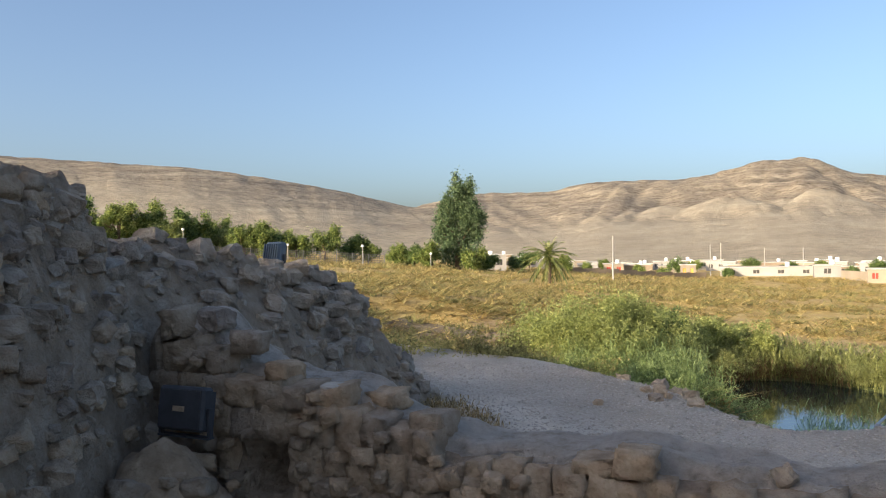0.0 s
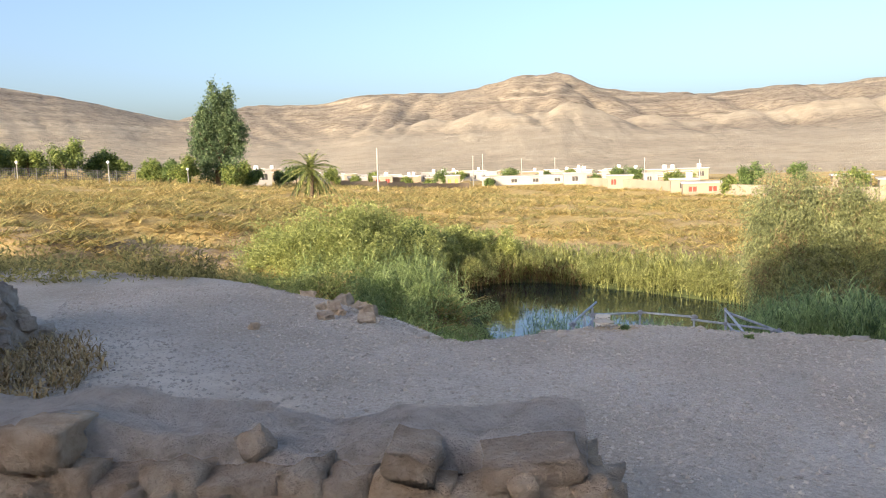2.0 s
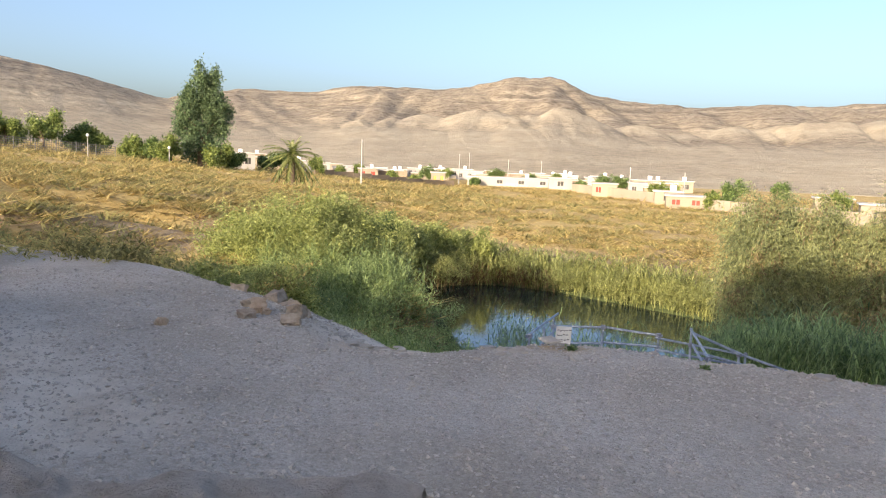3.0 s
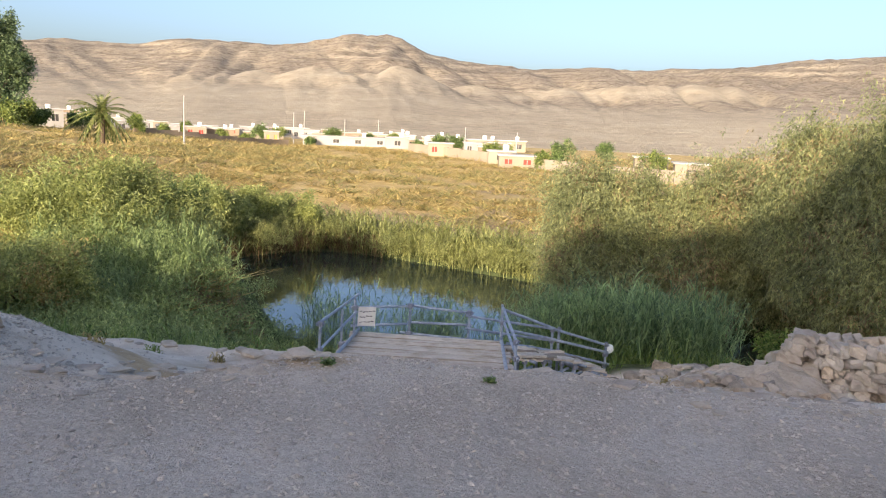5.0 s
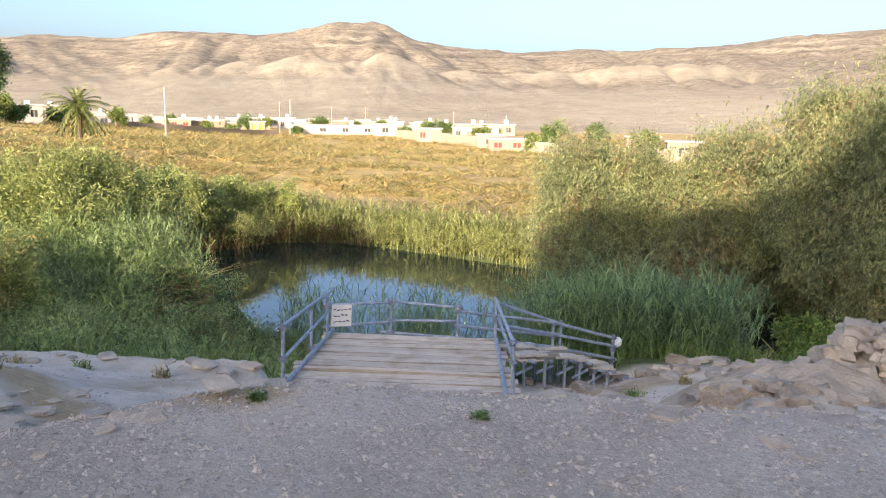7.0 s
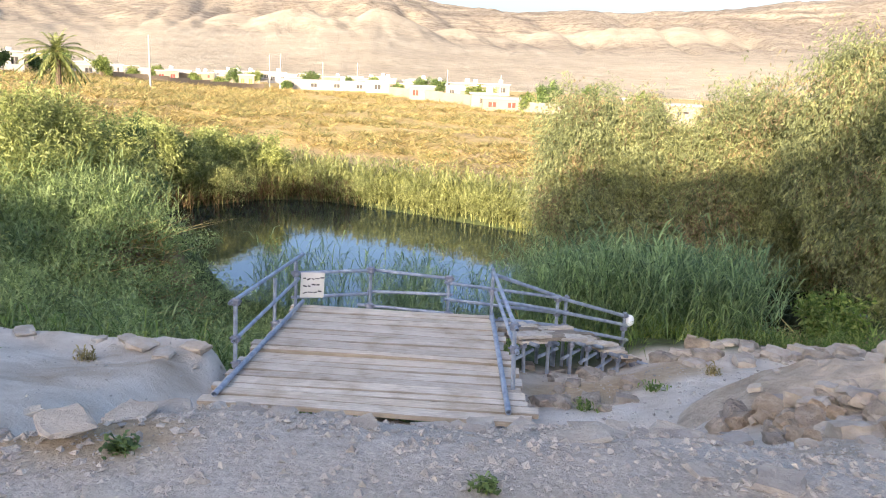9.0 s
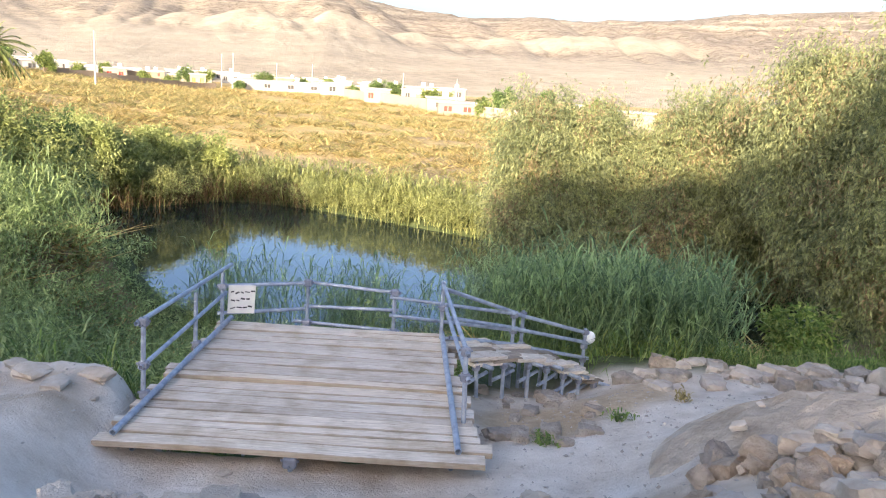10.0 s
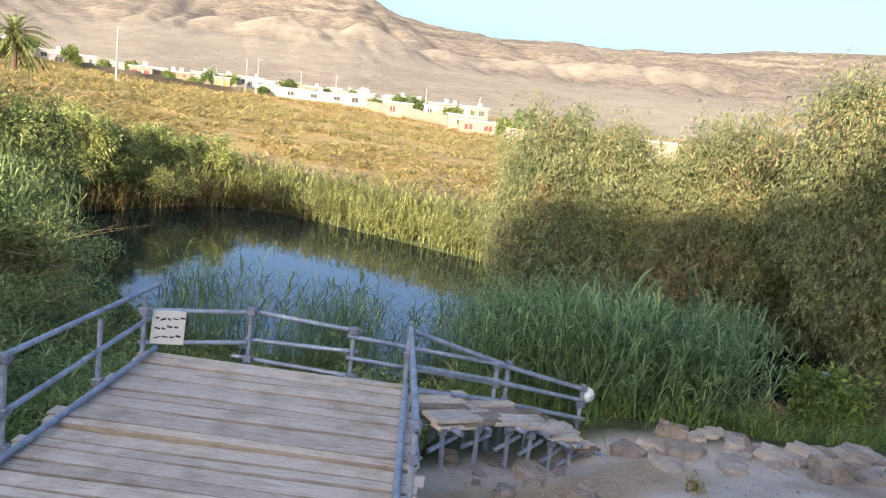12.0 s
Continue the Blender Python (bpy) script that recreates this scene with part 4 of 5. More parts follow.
def bank_z(x, y):
    top = np.interp(y, [-3, 3.9, 4.5, 5.2, 6.2, 7.2, 8.5, 9.2, 9.75, 10.3], [2.4, 2.36, 2.3, 2.1, 1.93, 1.76, 1.56, 1.15, 0.7, -0.1])
    top = np.where(y < 5.2, np.minimum(top, 2.36 - 0.58 * (x + 2.46)), top)
    w = np.where(y < 5.0, 0.55, 1.25)
    t = np.clip((bank_foot(y) - x) / w, 0, 1)
    base = 0.05 + 0.3 * sm((5 - y) / 0.5)
    prof = np.where(y < 5.0, t ** 0.5, 1 - (1 - t) ** 1.5)
    z = base - 0.35 + (top - base + 0.35) * prof
    return z + (0.15 * waves(x, y, 1.6, 61, 5) + 0.09 * waves(x, y, 5, 62, 4)) * np.clip(t * 3, 0, 1)


def rubble_bank():
    top = empty("rubble_bank", (-2.0, 7.0, 0.3), "dark bank of earth and tumbled rubble stones of the ruin", "rubble")
    inv = top.matrix_basis.inverted()
    ys = np.arange(-2.6, 10.6, 0.05)
    ts = np.concatenate([np.linspace(-0.15, 1.0, 46), np.linspace(1.15, 6, 22)])
    Y, T = np.meshgrid(ys, ts, indexing="ij")
    W = np.where(Y < 5.0, 0.55, 1.25)
    X = bank_foot(Y) - T * W + 0.10 * waves(Y, T * 2, 1.5, 66) + 0.05 * waves(Y * 1.0, T * 1.5, 6.0, 67)
    Z = bank_z(X, Y)
    n, m = X.shape
    ids = np.arange(n * m).reshape(n, m)
    q = np.stack([ids[:-1, :-1], ids[:-1, 1:], ids[1:, 1:], ids[1:, :-1]], -1).reshape(-1, 4)
    P = np.stack([X + 2.0, Y - 7.0, Z - 0.3], -1).reshape(-1, 3)
    e = mesh_ob("earth", P, q, M_earth, top)
    if e.data.polygons[3000].normal.z < 0:
        e.data.flip_normals()
    r = random.Random(31)
    for i in range(430):
        y = r.uniform(4.9, 10.05)
        t = r.random() ** 1.3
        x = float(bank_foot(np.array(y))) - 1.25 * t
        if y < 5.5 and x > -1.5:
            continue
        z = float(bank_z(np.array([x]), np.array([y]))[0])
        s = 0.05 + 0.15 * r.random() ** 2.2
        stone(r.choice(DARKS if r.random() < 0.6 else STONES), inv @ Vector((x, y, z - 0.015)), (s * r.uniform(.9, 1.5), s, s * r.uniform(.6, .9)), (r.uniform(-25, 25), r.uniform(-25, 25), r.uniform(0, 180)), top)
    for i in range(26):                       # stacked stones high on the bank
        y, k = 7.4 + 0.28 * (i % 6) + r.uniform(-.06, .06), i // 6
        x = -1.1 - 0.16 * k + 0.12 * (y - 7.4) + r.uniform(-.05, .05)
        z = float(bank_z(np.array([x]), np.array([y]))[0]) + 0.05
        stone(r.choice(STONES), inv @ Vector((x + .02, y, z)), (0.17, 0.24, 0.15), (r.uniform(-12, 12), r.uniform(-12, 12), r.uniform(60, 120)), top)
    for i in range(430):                       # stones set in the near earth face
        y = r.uniform(1.6, 4.9)
        t = r.random()
        x = float(bank_foot(np.array(y))) - 0.55 * t
        z = float(bank_z(np.array([x]), np.array([y]))[0])
        s = 0.035 + 0.13 * r.random() ** 2.2
        stone(r.choice(DARKS if r.random() < 0.7 else REDS), inv @ Vector((x - .0, y, z - .02)), (s, s * 1.2, s * .8), (r.uniform(-25, 25), r.uniform(-25, 25), r.uniform(0, 180)), top)
    return top


rubble_bank()


def floodlight(at, turn, tilt, size, body, label):
    ob = empty("floodlight", at, label, "floodlight", turn=turn)
    w, h = size
    m = pose(0, 0, h / 2 + 0.04, tilt, 0, 0)
    bm = box_bm((w, 0.09, h), (0, 0, 0), 0.015, m)
    housing = part("housing", bm, body, ob)
    for k in range(7):
        part("fin", box_bm((0.008, 0.05, h * .8), (-w * .42 + k * w * .14, 0.06, 0), 0.0, m), body, housing)
    part("glass", box_bm((w * .88, 0.006, h * .85), (0, -0.049, 0), 0.0, m), M_dark_metal, ob)
    part("label_plate", box_bm((w * .25, 0.004, h * .12), (0, -0.055, 0.0), 0.0, m), M_stone_red, ob, "faded orange plate")
    bm = box_bm((0.02, 0.03, h * .7), (-w / 2 - .012, 0, h * .35))
    bmesh.ops.create_cube(bm, size=1, matrix=pose(w / 2 + .012, 0, h * .35) @ Matrix.Diagonal((0.02, 0.03, h * .7, 1)))
    bmesh.ops.create_cube(bm, size=1, matrix=pose(0, 0, 0.005) @ Matrix.Diagonal((w + .04, 0.05, 0.012, 1)))
    part("bracket", bm, M_dark_metal, ob)
    return ob


floodlight((-1.50, 4.42, 0.78), -25, -8, (0.34, 0.25), M_dark_metal, "dark metal floodlight in the corner of the ruin")
floodlight((-1.75, 8.15, float(bank_z(np.array([-1.75]), np.array([8.15]))[0]) - 0.02), 150, 12, (0.22, 0.3), M_panel_blue, "blue-grey floodlight turned away on top of the rubble")
def earth_heap(at, radius, height, label, seed, material=M_earth, stones=REDS):
    ob = empty("earth_heap", at, label, "earth")
    n, m = 14, 30
    V, F = [(0, 0, height)], []
    for i in range(1, n + 1):
        for k in range(m):
            a, rr = 2 * math.pi * k / m, radius * i / n
            x, y = rr * math.cos(a), rr * math.sin(a)
            V.append((x, y, height * math.exp(-(1.5 * i / n) ** 2) - 0.12 * i / n - 0.3 * (i / n) ** 4 + 0.09 * noise.noise(Vector((x * 4 + seed, y * 4, 0))) + 0.04 * noise.noise(Vector((x * 13 + seed, y * 13, 0)))))
    F += [(0, 1 + k, 1 + (k + 1) % m) for k in range(m)]
    for i in range(n - 1):
        for k in range(m):
            p, q = 1 + i * m + k, 1 + i * m + (k + 1) % m
            F.append((p, p + m, q + m, q))
    mesh_ob("earth", V, F, material, ob)
    r = random.Random(seed)
    for i in range(int(16 * max(1, radius))):
        a, rr = r.uniform(0, 6.28), radius * r.uniform(0.2, 0.85)
        s = r.uniform(0.05, 0.16)
        stone(r.choice(stones), (rr * math.cos(a), rr * math.sin(a), height * math.exp(-(1.5 * rr / radius) ** 2) - 0.1 * rr / radius), (s * 1.4, s, s * .7), (r.uniform(-20, 20), r.uniform(-20, 20), r.uniform(0, 180)), ob)
    return ob


earth_heap((-1.62, 4.32, 0.32), 0.7, 0.45, "low heap of fallen earth and stones in the corner", 3)
earth_heap((-0.35, 3.7, 0.3), 0.7, 0.1, "trampled earth and chips at the foot of the wall", 8)

# ---- ruin beyond the platform ----
earth_heap((11.35, 8.55, gz(11.35, 8.55) - 0.02), 1.7, 0.42, "pale slope of dust and stones against the wall stub", 5, M_slope, PALES)
def side_ruin():
    top = empty("ruined_wall", (11.7, 9.1, -1.3), "pale broken stub of stone wall on the slope", "wall")
    inv = top.matrix_basis.inverted()
    r = random.Random(5)
    d = Vector((0.72, -0.69, 0))
    for row in range(8):
        s = -0.02 + 0.08 * (row % 2) + (0.0 if row < 3 else 0.05)
        while s < 2.6:
            w = r.uniform(0.13, 0.24)
            for back in (0, 0.24):
                p = Vector((11.62, 9.12, 0)) + d * s + Vector((0.69, 0.72, 0)) * back
                z = gz(p.x, p.y) - 0.05 + 0.14 * row + 0.07
                if z < -0.74 + 0.05 * math.sin(s * 5) and s > 0.09 * row - 0.1 and r.random() < 0.93:
                    stone(r.choice(PALES), inv @ Vector((p.x, p.y, z)), (w * r.uniform(.9, 1.15), r.uniform(.22, .32), r.uniform(.15, .22)), (r.uniform(-16, 16), r.uniform(-16, 16), -44 + r.uniform(-25, 25)), top)
            s += w * 0.9
    return top


side_ruin()


def rubble_heap(at, n, spread, material_set, label, size=(0.1, 0.26), seed=1, lump=None):
    top = empty("rubble_heap", (at[0], at[1], gz(*at)), label, "rubble")
    r = random.Random(seed)
    for i in range(n):
        x, y = r.gauss(0, spread[0]), r.gauss(0, spread[1])
        s = r.uniform(*size)
        z = gz(at[0] + x, at[1] + y) - gz(*at)
        up = 0.22 * math.exp(-(x / spread[0]) ** 2 - (y / spread[1]) ** 2)
        stone(r.choice(material_set), (x, y, z + up * r.random() * min(1, n / 40) + s * (-0.02 if material_set is FLATS else 0.08)), (s * 1.3, s, s * (.32 if material_set is FLATS else .85)), (r.uniform(-30, 30) * (.4 if material_set is FLATS else 1), r.uniform(-30, 30) * (.4 if material_set is FLATS else 1), r.uniform(0, 180)), top)
    return top


rubble_heap((10.45, 8.5), 120, (0.55, 0.32), BREAKS + STONES + PALES, "heap of pale reddish broken masonry on the slope", (0.05, 0.19), 3)
rubble_heap((9.7, 8.1), 16, (0.3, 0.2), PALES, "loose pale stones on the slope", (0.08, 0.2), 4)
rubble_heap((5.5, 8.45), 14, (0.4, 0.25), FLATS, "flat pale stones on reddish soil at the terrace edge", (0.07, 0.16), 5)
rubble_heap((2.9, 10.2), 12, (0.35, 0.5), BREAKS, "reddish rocks breaking out of the terrace edge", (0.08, 0.22), 6)
rubble_heap((4.2, 9.6), 10, (0.5, 0.3), FLATS, "pale ledge rocks at the head of the gully", (0.08, 0.2), 7)


def edge_stones():
    """Loose stones along the two bank edges and on the terrace lip, each one a thing."""
    r = random.Random(77)
    def put(x, y, s, flat, sets, label, group):
        ob = stone(r.choice(sets), (x, y, gz(x, y) + s * flat * (0.06 if flat == 0.6 else 0.1)), (s * r.uniform(1, 1.5), s, s * flat), (r.uniform(-7, 7), r.uniform(-7, 7), r.uniform(0, 180)), None, "rock")
        tagged(ob, label, "rock", group)
    for i in range(110):
        u = r.uniform(4.9, 10)
        x, y = deck_xy(u, 3.5 + r.gauss(0, 0.35) + 0.1 * (u - 4))
        put(x, y, 0.07 + 0.2 * r.random() ** 1.8, 0.85, PALES + STONES, "pale limestone rock on the bank edge", "rocks along the bank edge")
    for i in range(40):
        u = r.uniform(-6, -0.1)
        x, y = deck_xy(u, 0.8 + r.gauss(0, 0.2))
        put(x, y, 0.06 + 0.2 * r.random() ** 2, 0.5, PALES, "pale limestone rock on the bank edge", "rocks along the bank edge")
    for i in range(170):
        u = r.uniform(-1.0, 6.5)
        x, y = deck_xy(u, -3.0 + r.gauss(0, 0.75) + 0.1 * u)
        put(x, y, 0.05 + 0.12 * r.random() ** 2, 0.6, FLATS, "flat weathered stone bedded in the gravel", "stones bedded in the gravel")
    for i in range(26):
        x, y = deck_xy(r.uniform(3.1, 4.3), r.uniform(0.8, 3.2))
        put(x, y, r.uniform(0.06, 0.2), 0.8, STONES, "grey stone lying beside the platform", "stones beside the platform")


edge_stones()

# ---- gravel ----
def pebble_field(n, keep, size, seed, box):
    x, y = scatter(n, box, keep, seed)
    r = np.random.default_rng(seed + 1)
    m = len(x)
    s = size[0] + (size[1] - size[0]) * r.random(m) ** 3
    c = np.stack([x, y, ground_z(x, y) + s * 0.15], 1)
    octa = np.array([[1, 0, 0], [0, 1, 0], [-1, 0, 0], [0, -1, 0], [0, 0, .6], [0, 0, -.6]], float)
    v = octa[None] + r.normal(size=(m, 6, 3)) * 0.22
    ang = r.random(m) * 6.28
    ca, sa = np.cos(ang), np.sin(ang)
    v = np.stack([v[..., 0] * ca[:, None] - v[..., 1] * sa[:, None], v[..., 0] * sa[:, None] + v[..., 1] * ca[:, None], v[..., 2]], -1)
    v = c[:, None] + v * s[:, None, None]
    tri = np.array([[0, 1, 4], [1, 2, 4], [2, 3, 4], [3, 0, 4], [1, 0, 5], [2, 1, 5], [3, 2, 5], [0, 3, 5]])
    f = (np.arange(m)[:, None, None] * 6 + tri[None]).reshape(-1, 3)
    return v.reshape(-1, 3), f


def on_terrace(x, y, r):
    u, v = to_uv(x, y)
    return (v < edge_v(u) + 1.0 + 1.2 * r.random(len(x))) & (y > 3.6 - 0.45 * x + r.normal(size=len(x)) * .1) & (x > -0.3 + 0.0 * y)


v, f = pebble_field(85000, on_terrace, (0.005, 0.023), 11, (-0.3, 11, 2.0, 12.5))
stuff("gravel", v, f, M_pebble, "loose grey gravel scattered over the terrace", "gravel")
v, f = pebble_field(3500, lambda x, y, r: to_uv(x, y)[1] < 2.6, (0.006, 0.022), 13, (2, 14, 6.5, 14))
stuff("gravel", v, f, M_pebble, "loose chips of limestone on the slope", "gravel")

def lip(x, y, r):
    u, v = to_uv(x, y)
    return np.abs(v + 3.8 - 0.1 * u) < 0.9 * np.abs(r.normal(size=len(x)))


def left_rock(x, y, r):
    u, v = to_uv(x, y)
    return (u < 0.1) & (u > -6) & (v < 1.2) & (v > -3.2) & (r.random(len(x)) < 0.5 + 0.5 * waves(x, y, 0.9, 90, 2))


v, f = pebble_field(1600, left_rock, (0.005, 0.02), 19, (1, 9, 8.0, 16))
stuff("gravel", v, f, M_white_stone, "limestone chips strewn on the bare rock", "gravel")


def slope(x, y, r):
    u, v = to_uv(x, y)
    return (u > 3.0) & (v < 3.6) & (v > -2.0)


v, f = pebble_field(2200, slope, (0.007, 0.026), 17, (8, 16, 6.0, 13))
stuff("gravel", v, f, M_white_stone, "broken limestone chips beside the platform", "gravel")
v, f = pebble_field(5200, lip, (0.007, 0.024), 15, (2, 12, 5.0, 12))
stuff("gravel", v, f, M_white_stone, "flat broken stones lying on the terrace lip", "gravel")

# ---- reeds, grass and straw ----
def reeds(name, xy, h, blade, leaves, seed, material, label, lean=0.12, width=0.018, category="reeds"):
    x, y = xy
    r = np.random.default_rng(seed)
    z = np.maximum(ground_z(x, y), WATER_Z - 0.5)
    hh = h[0] + (h[1] - h[0]) * r.random(len(x))
    v, f = reed_arrays(x, y, z, hh, blade, leaves, seed, lean, width)
    return stuff(name, v, f, material, label, category)


far_side = lambda x, y, r: (pool_q(x, y) > 0.98) & (pool_q(x, y) < 1.32 + 0.1 * r.normal(size=len(x))) & (y > 27) & (x > 8)
reeds("reeds", scatter(16000, (6, 28, 26, 46), far_side, 1), (0.7, 1.5), 0.45, 9, 2, M_reed, "sunlit yellow-green reed belt on the far shore", 0.14, 0.05)
rust_zone = lambda x, y, r: (pool_q(x, y) > 0.975) & (pool_q(x, y) < 1.01) & (y > 33) & (x > 10) & (x < 19.5)
reeds("dead_reeds", scatter(9000, (9, 20, 32, 41), rust_zone, 3), (0.5, 1.1), 0.5, 5, 4, M_rust, "rust-brown dead reeds hanging over the far waterline", 0.3, 0.035, "reeds")
thin = lambda x, y, u, v, r: (pool_q(x, y) < 1.2) & (r.random(len(x)) < 0.6 + 0.4 * np.sin(u * 2.3))
reeds("reeds", uv_scatter(1150, (-3.0, 4.4, 8.6, 12.0), thin, 5), (1.1, 2.0), 0.5, 8, 6, M_reed_blue, "thin dark green reeds standing in the shallow water", 0.10, 0.022)
clump = lambda x, y, u, v, r: ((u - 5.4) / 2.0) ** 2 + ((v - 8.0) / 2.7) ** 2 < 1 + 0.2 * r.normal(size=len(x))
reeds("reeds", uv_scatter(5200, (2.8, 9.2, 4.6, 11.2), clump, 7), (1.0, 2.0), 0.42, 11, 8, M_reed_blue, "dense blue-green reed clump in the shade below the stairs", 0.2, 0.024)
leftr = lambda x, y, u, v, r: (x < 4.7 + 0.2 * (y - 4.2) + 0.4 * r.normal(size=len(x))) & (u < -1.6 - 0.42 * np.maximum(v - 6, 0) + 0.5 * r.normal(size=len(x))) & (v > 3.4 + 0.5 * r.normal(size=len(x)))
reeds("reeds", uv_scatter(1500, (-10, 0.8, 2.0, 14), leftr, 9), (0.6, 1.35), 0.4, 9, 10, M_scrub, "thick green reeds and weeds on the shaded shore", 0.2, 0.028)
bankg = lambda x, y, u, v, r: (v > np.where(u > 2.6, 4.6, 1.35) + 0.35 * r.normal(size=len(x))) & ((u < 2.6) | (v > 6) | (r.random(len(x)) < 0.45)) & ((u < 0.3) | (u > 2.2) | (v > 3.4))
reeds("bank_grass", uv_scatter(15000, (-8, 14, 1.2, 9.0), bankg, 12), (0.1, 0.34), 0.25, 5, 13, M_grass, "short green grass on the shore bank", 0.35, 0.016, "grass")
hedge = lambda x, y, r: (r.random(len(x)) < 0.75) & (pool_q(x, y) > 1.05)
reeds("bank_grass", scatter(3000, (1, 6, 15.5, 27), hedge, 14), (0.1, 0.3), 0.25, 5, 15, M_grass, "mixed green and yellow weeds behind the terrace", 0.3, 0.03, "grass")


def low_scrub(xy, seed, size, sprigs, material, name, label):
    """Fine-leaved mounds that run into one another."""
    x, y = xy
    r = np.random.default_rng(seed)
    s = size[0] + (size[1] - size[0]) * r.random(len(x))
    z = np.maximum(ground_z(x, y), WATER_Z - 0.1)
    blobs = [(float(p), float(q), float(h + 0.5 * k), float(k), float(k), float(0.8 * k)) for p, q, h, k in zip(x, y, z, s)]
    v, f = leaf_arrays(blobs, sprigs, 7, 0.105, 0.026, -0.3, seed, 0.5, sprigs // 30)
    return stuff(name, v, f, material, label, "scrub")


low_scrub(uv_scatter(420, (-10, 0.8, 3.0, 15), leftr, 61), 62, (0.4, 0.95), 30000, M_scrub, "shore_scrub", "fuzzy grey-green weeds covering the shaded shore")


low_scrub(scatter(90, (-6, 3.0, 13.2, 18), lambda x, y, r: r.random(len(x)) < 0.7, 65), 66, (0.15, 0.4), 3500, M_olive, "field_weeds", "olive weeds along the back of the terrace")
low_scrub(scatter(420, (6, 28, 26, 46), lambda x, y, r: far_side(x, y, r) & (pool_q(x, y) > 1.06), 67), 68, (0.45, 0.95), 15000, M_reed, "shore_scrub", "yellow-green bushy growth among the far reeds")
shelf = lambda x, y, u, v, r: (pool_q(x, y) > 1.0) & (v > 3.6) & (u < 3.2)
low_scrub(uv_scatter(420, (-7, 3.2, 3.6, 12), shelf, 63), 64, (0.22, 0.42), 11000, M_scrub, "shore_scrub", "low green weeds between the platform and the water")


def dry_field(n, dist, az, size, blades, width, seed, keep=None):
    r = np.random.default_rng(seed)
    a = np.radians(az[0] + (az[1] - az[0]) * r.random(n))
    d = dist[0] * (dist[1] / dist[0]) ** r.random(n)
    x, y = 2 + d * np.sin(a), 2 + d * np.cos(a)
    u, v = to_uv(x, y)
    pat = waves(x, y, 0.12, 71, 3)
    ok = (pool_q(x, y) > 1.38) & (v > 5.5) & (pat > -0.12 + 0.22 * r.normal(size=n))
    if keep is not None:
        ok &= keep(x, y)
    x, y, d = x[ok], y[ok], d[ok]
    m = len(x)
    s = (size[0] + (size[1] - size[0]) * r.random(m)) * (0.6 + d / 110)
    x, y = np.repeat(x, blades), np.repeat(y, blades)
    s = np.repeat(s, blades)
    b = np.stack([x + r.normal(size=len(x)) * s * .35, y + r.normal(size=len(x)) * s * .35, ground_z(x, y) - 0.03], 1)
    ang = r.random(len(x)) * 6.283
    sd = np.stack([np.cos(ang), np.sin(ang), 0 * ang], 1) * (s * width)[:, None]
    tip = b + np.stack([r.normal(size=len(x)) * s * .75, r.normal(size=len(x)) * s * .75, s * (0.13 + 0.30 * r.random(len(x)))], 1)
    v = np.stack([b - sd, b + sd, tip], 1).reshape(-1, 3)
    return v, np.arange(len(v)).reshape(-1, 3)


v, f = dry_field(44000, (14, 200), (-26, 58), (0.13, 0.36), 8, 0.12, 17)
stuff("dry_grass", v, f, M_dry, "golden dry grass covering the sunlit field", "grass")
v, f = dry_field(7500, (18, 170), (-26, 55), (0.6, 1.3), 22, 0.055, 19)
stuff("dry_scrub", v, f, M_straw, "brown thorny scrub tufts in the dry field", "scrub")
v, f = dry_field(5200, (20, 150), (-26, 55), (0.5, 1.15), 26, 0.06, 29)
stuff("olive_scrub", v, f, M_olive, "olive-green scrub tufts in the dry field", "scrub")
straw = scatter(2600, (-1.4, 0.8, 6.4, 9.6), lambda x, y, r: ((x + 0.25) / 0.75) ** 2 + ((y - 8.0) / 1.3) ** 2 < 1, 23)
reeds("straw", straw, (0.02, 0.05), 0.11, 5, 24, M_mat, "matted brown straw at the foot of the rubble", 2.2, 0.014, "straw")


def weed(x, y, s, material, label, n=26, seed=1):
    r = np.random.default_rng(seed)
    xs, ys = x + r.normal(size=n) * s * .5, y + r.normal(size=n) * s * .5
    v, f = reed_arrays(xs, ys, ground_z(xs, ys), s * (0.4 + 0.8 * r.random(n)), s * .6, 5, seed, 0.5, 0.02)
    ob = mesh_ob("weed", v, f, material)
    tagged(ob, label, "weed", "weeds on the bare ground")


weed(5.62, 8.2, 0.045, M_leaf_dark, "small dark green weed on reddish soil", 60, 1)
weed(6.62, 7.5, 0.034, M_leaf_dark, "small dark green weed in the gravel", 60, 2)
for i, (u, w) in enumerate(((-1.2, 0.3), (-2.0, 0.0), (-2.9, 0.1), (-2.5, -1.3), (-3.6, -0.6), (-4.5, 0.2), (-1.7, -2.0), (4.4, 1.6), (5.2, 2.2), (3.6, 1.0))):
    weed(*deck_xy(u, w), 0.1, M_grass if i % 2 else M_straw, "low grey-green tuft on bare pale rock", 26, 10 + i)

# ---- shrubs round the pool ----
def rel(at, blobs):
    return [(b[0] - at[0], b[1] - at[1], b[2] - at[2], b[3], b[4], b[5]) for b in blobs]


def shrub(name, foot, blobs, material, sprigs, length, width, droop, label, seed, second=None, group="", trunk=0.12, per=9):
    at = (foot[0], foot[1], gz(*foot))
    return tree(name, at, rel(at, blobs), material, sprigs, per, length, width, droop, trunk, label, "shrub", group, seed, 0.36, second, 8, max(30, sprigs // 46))


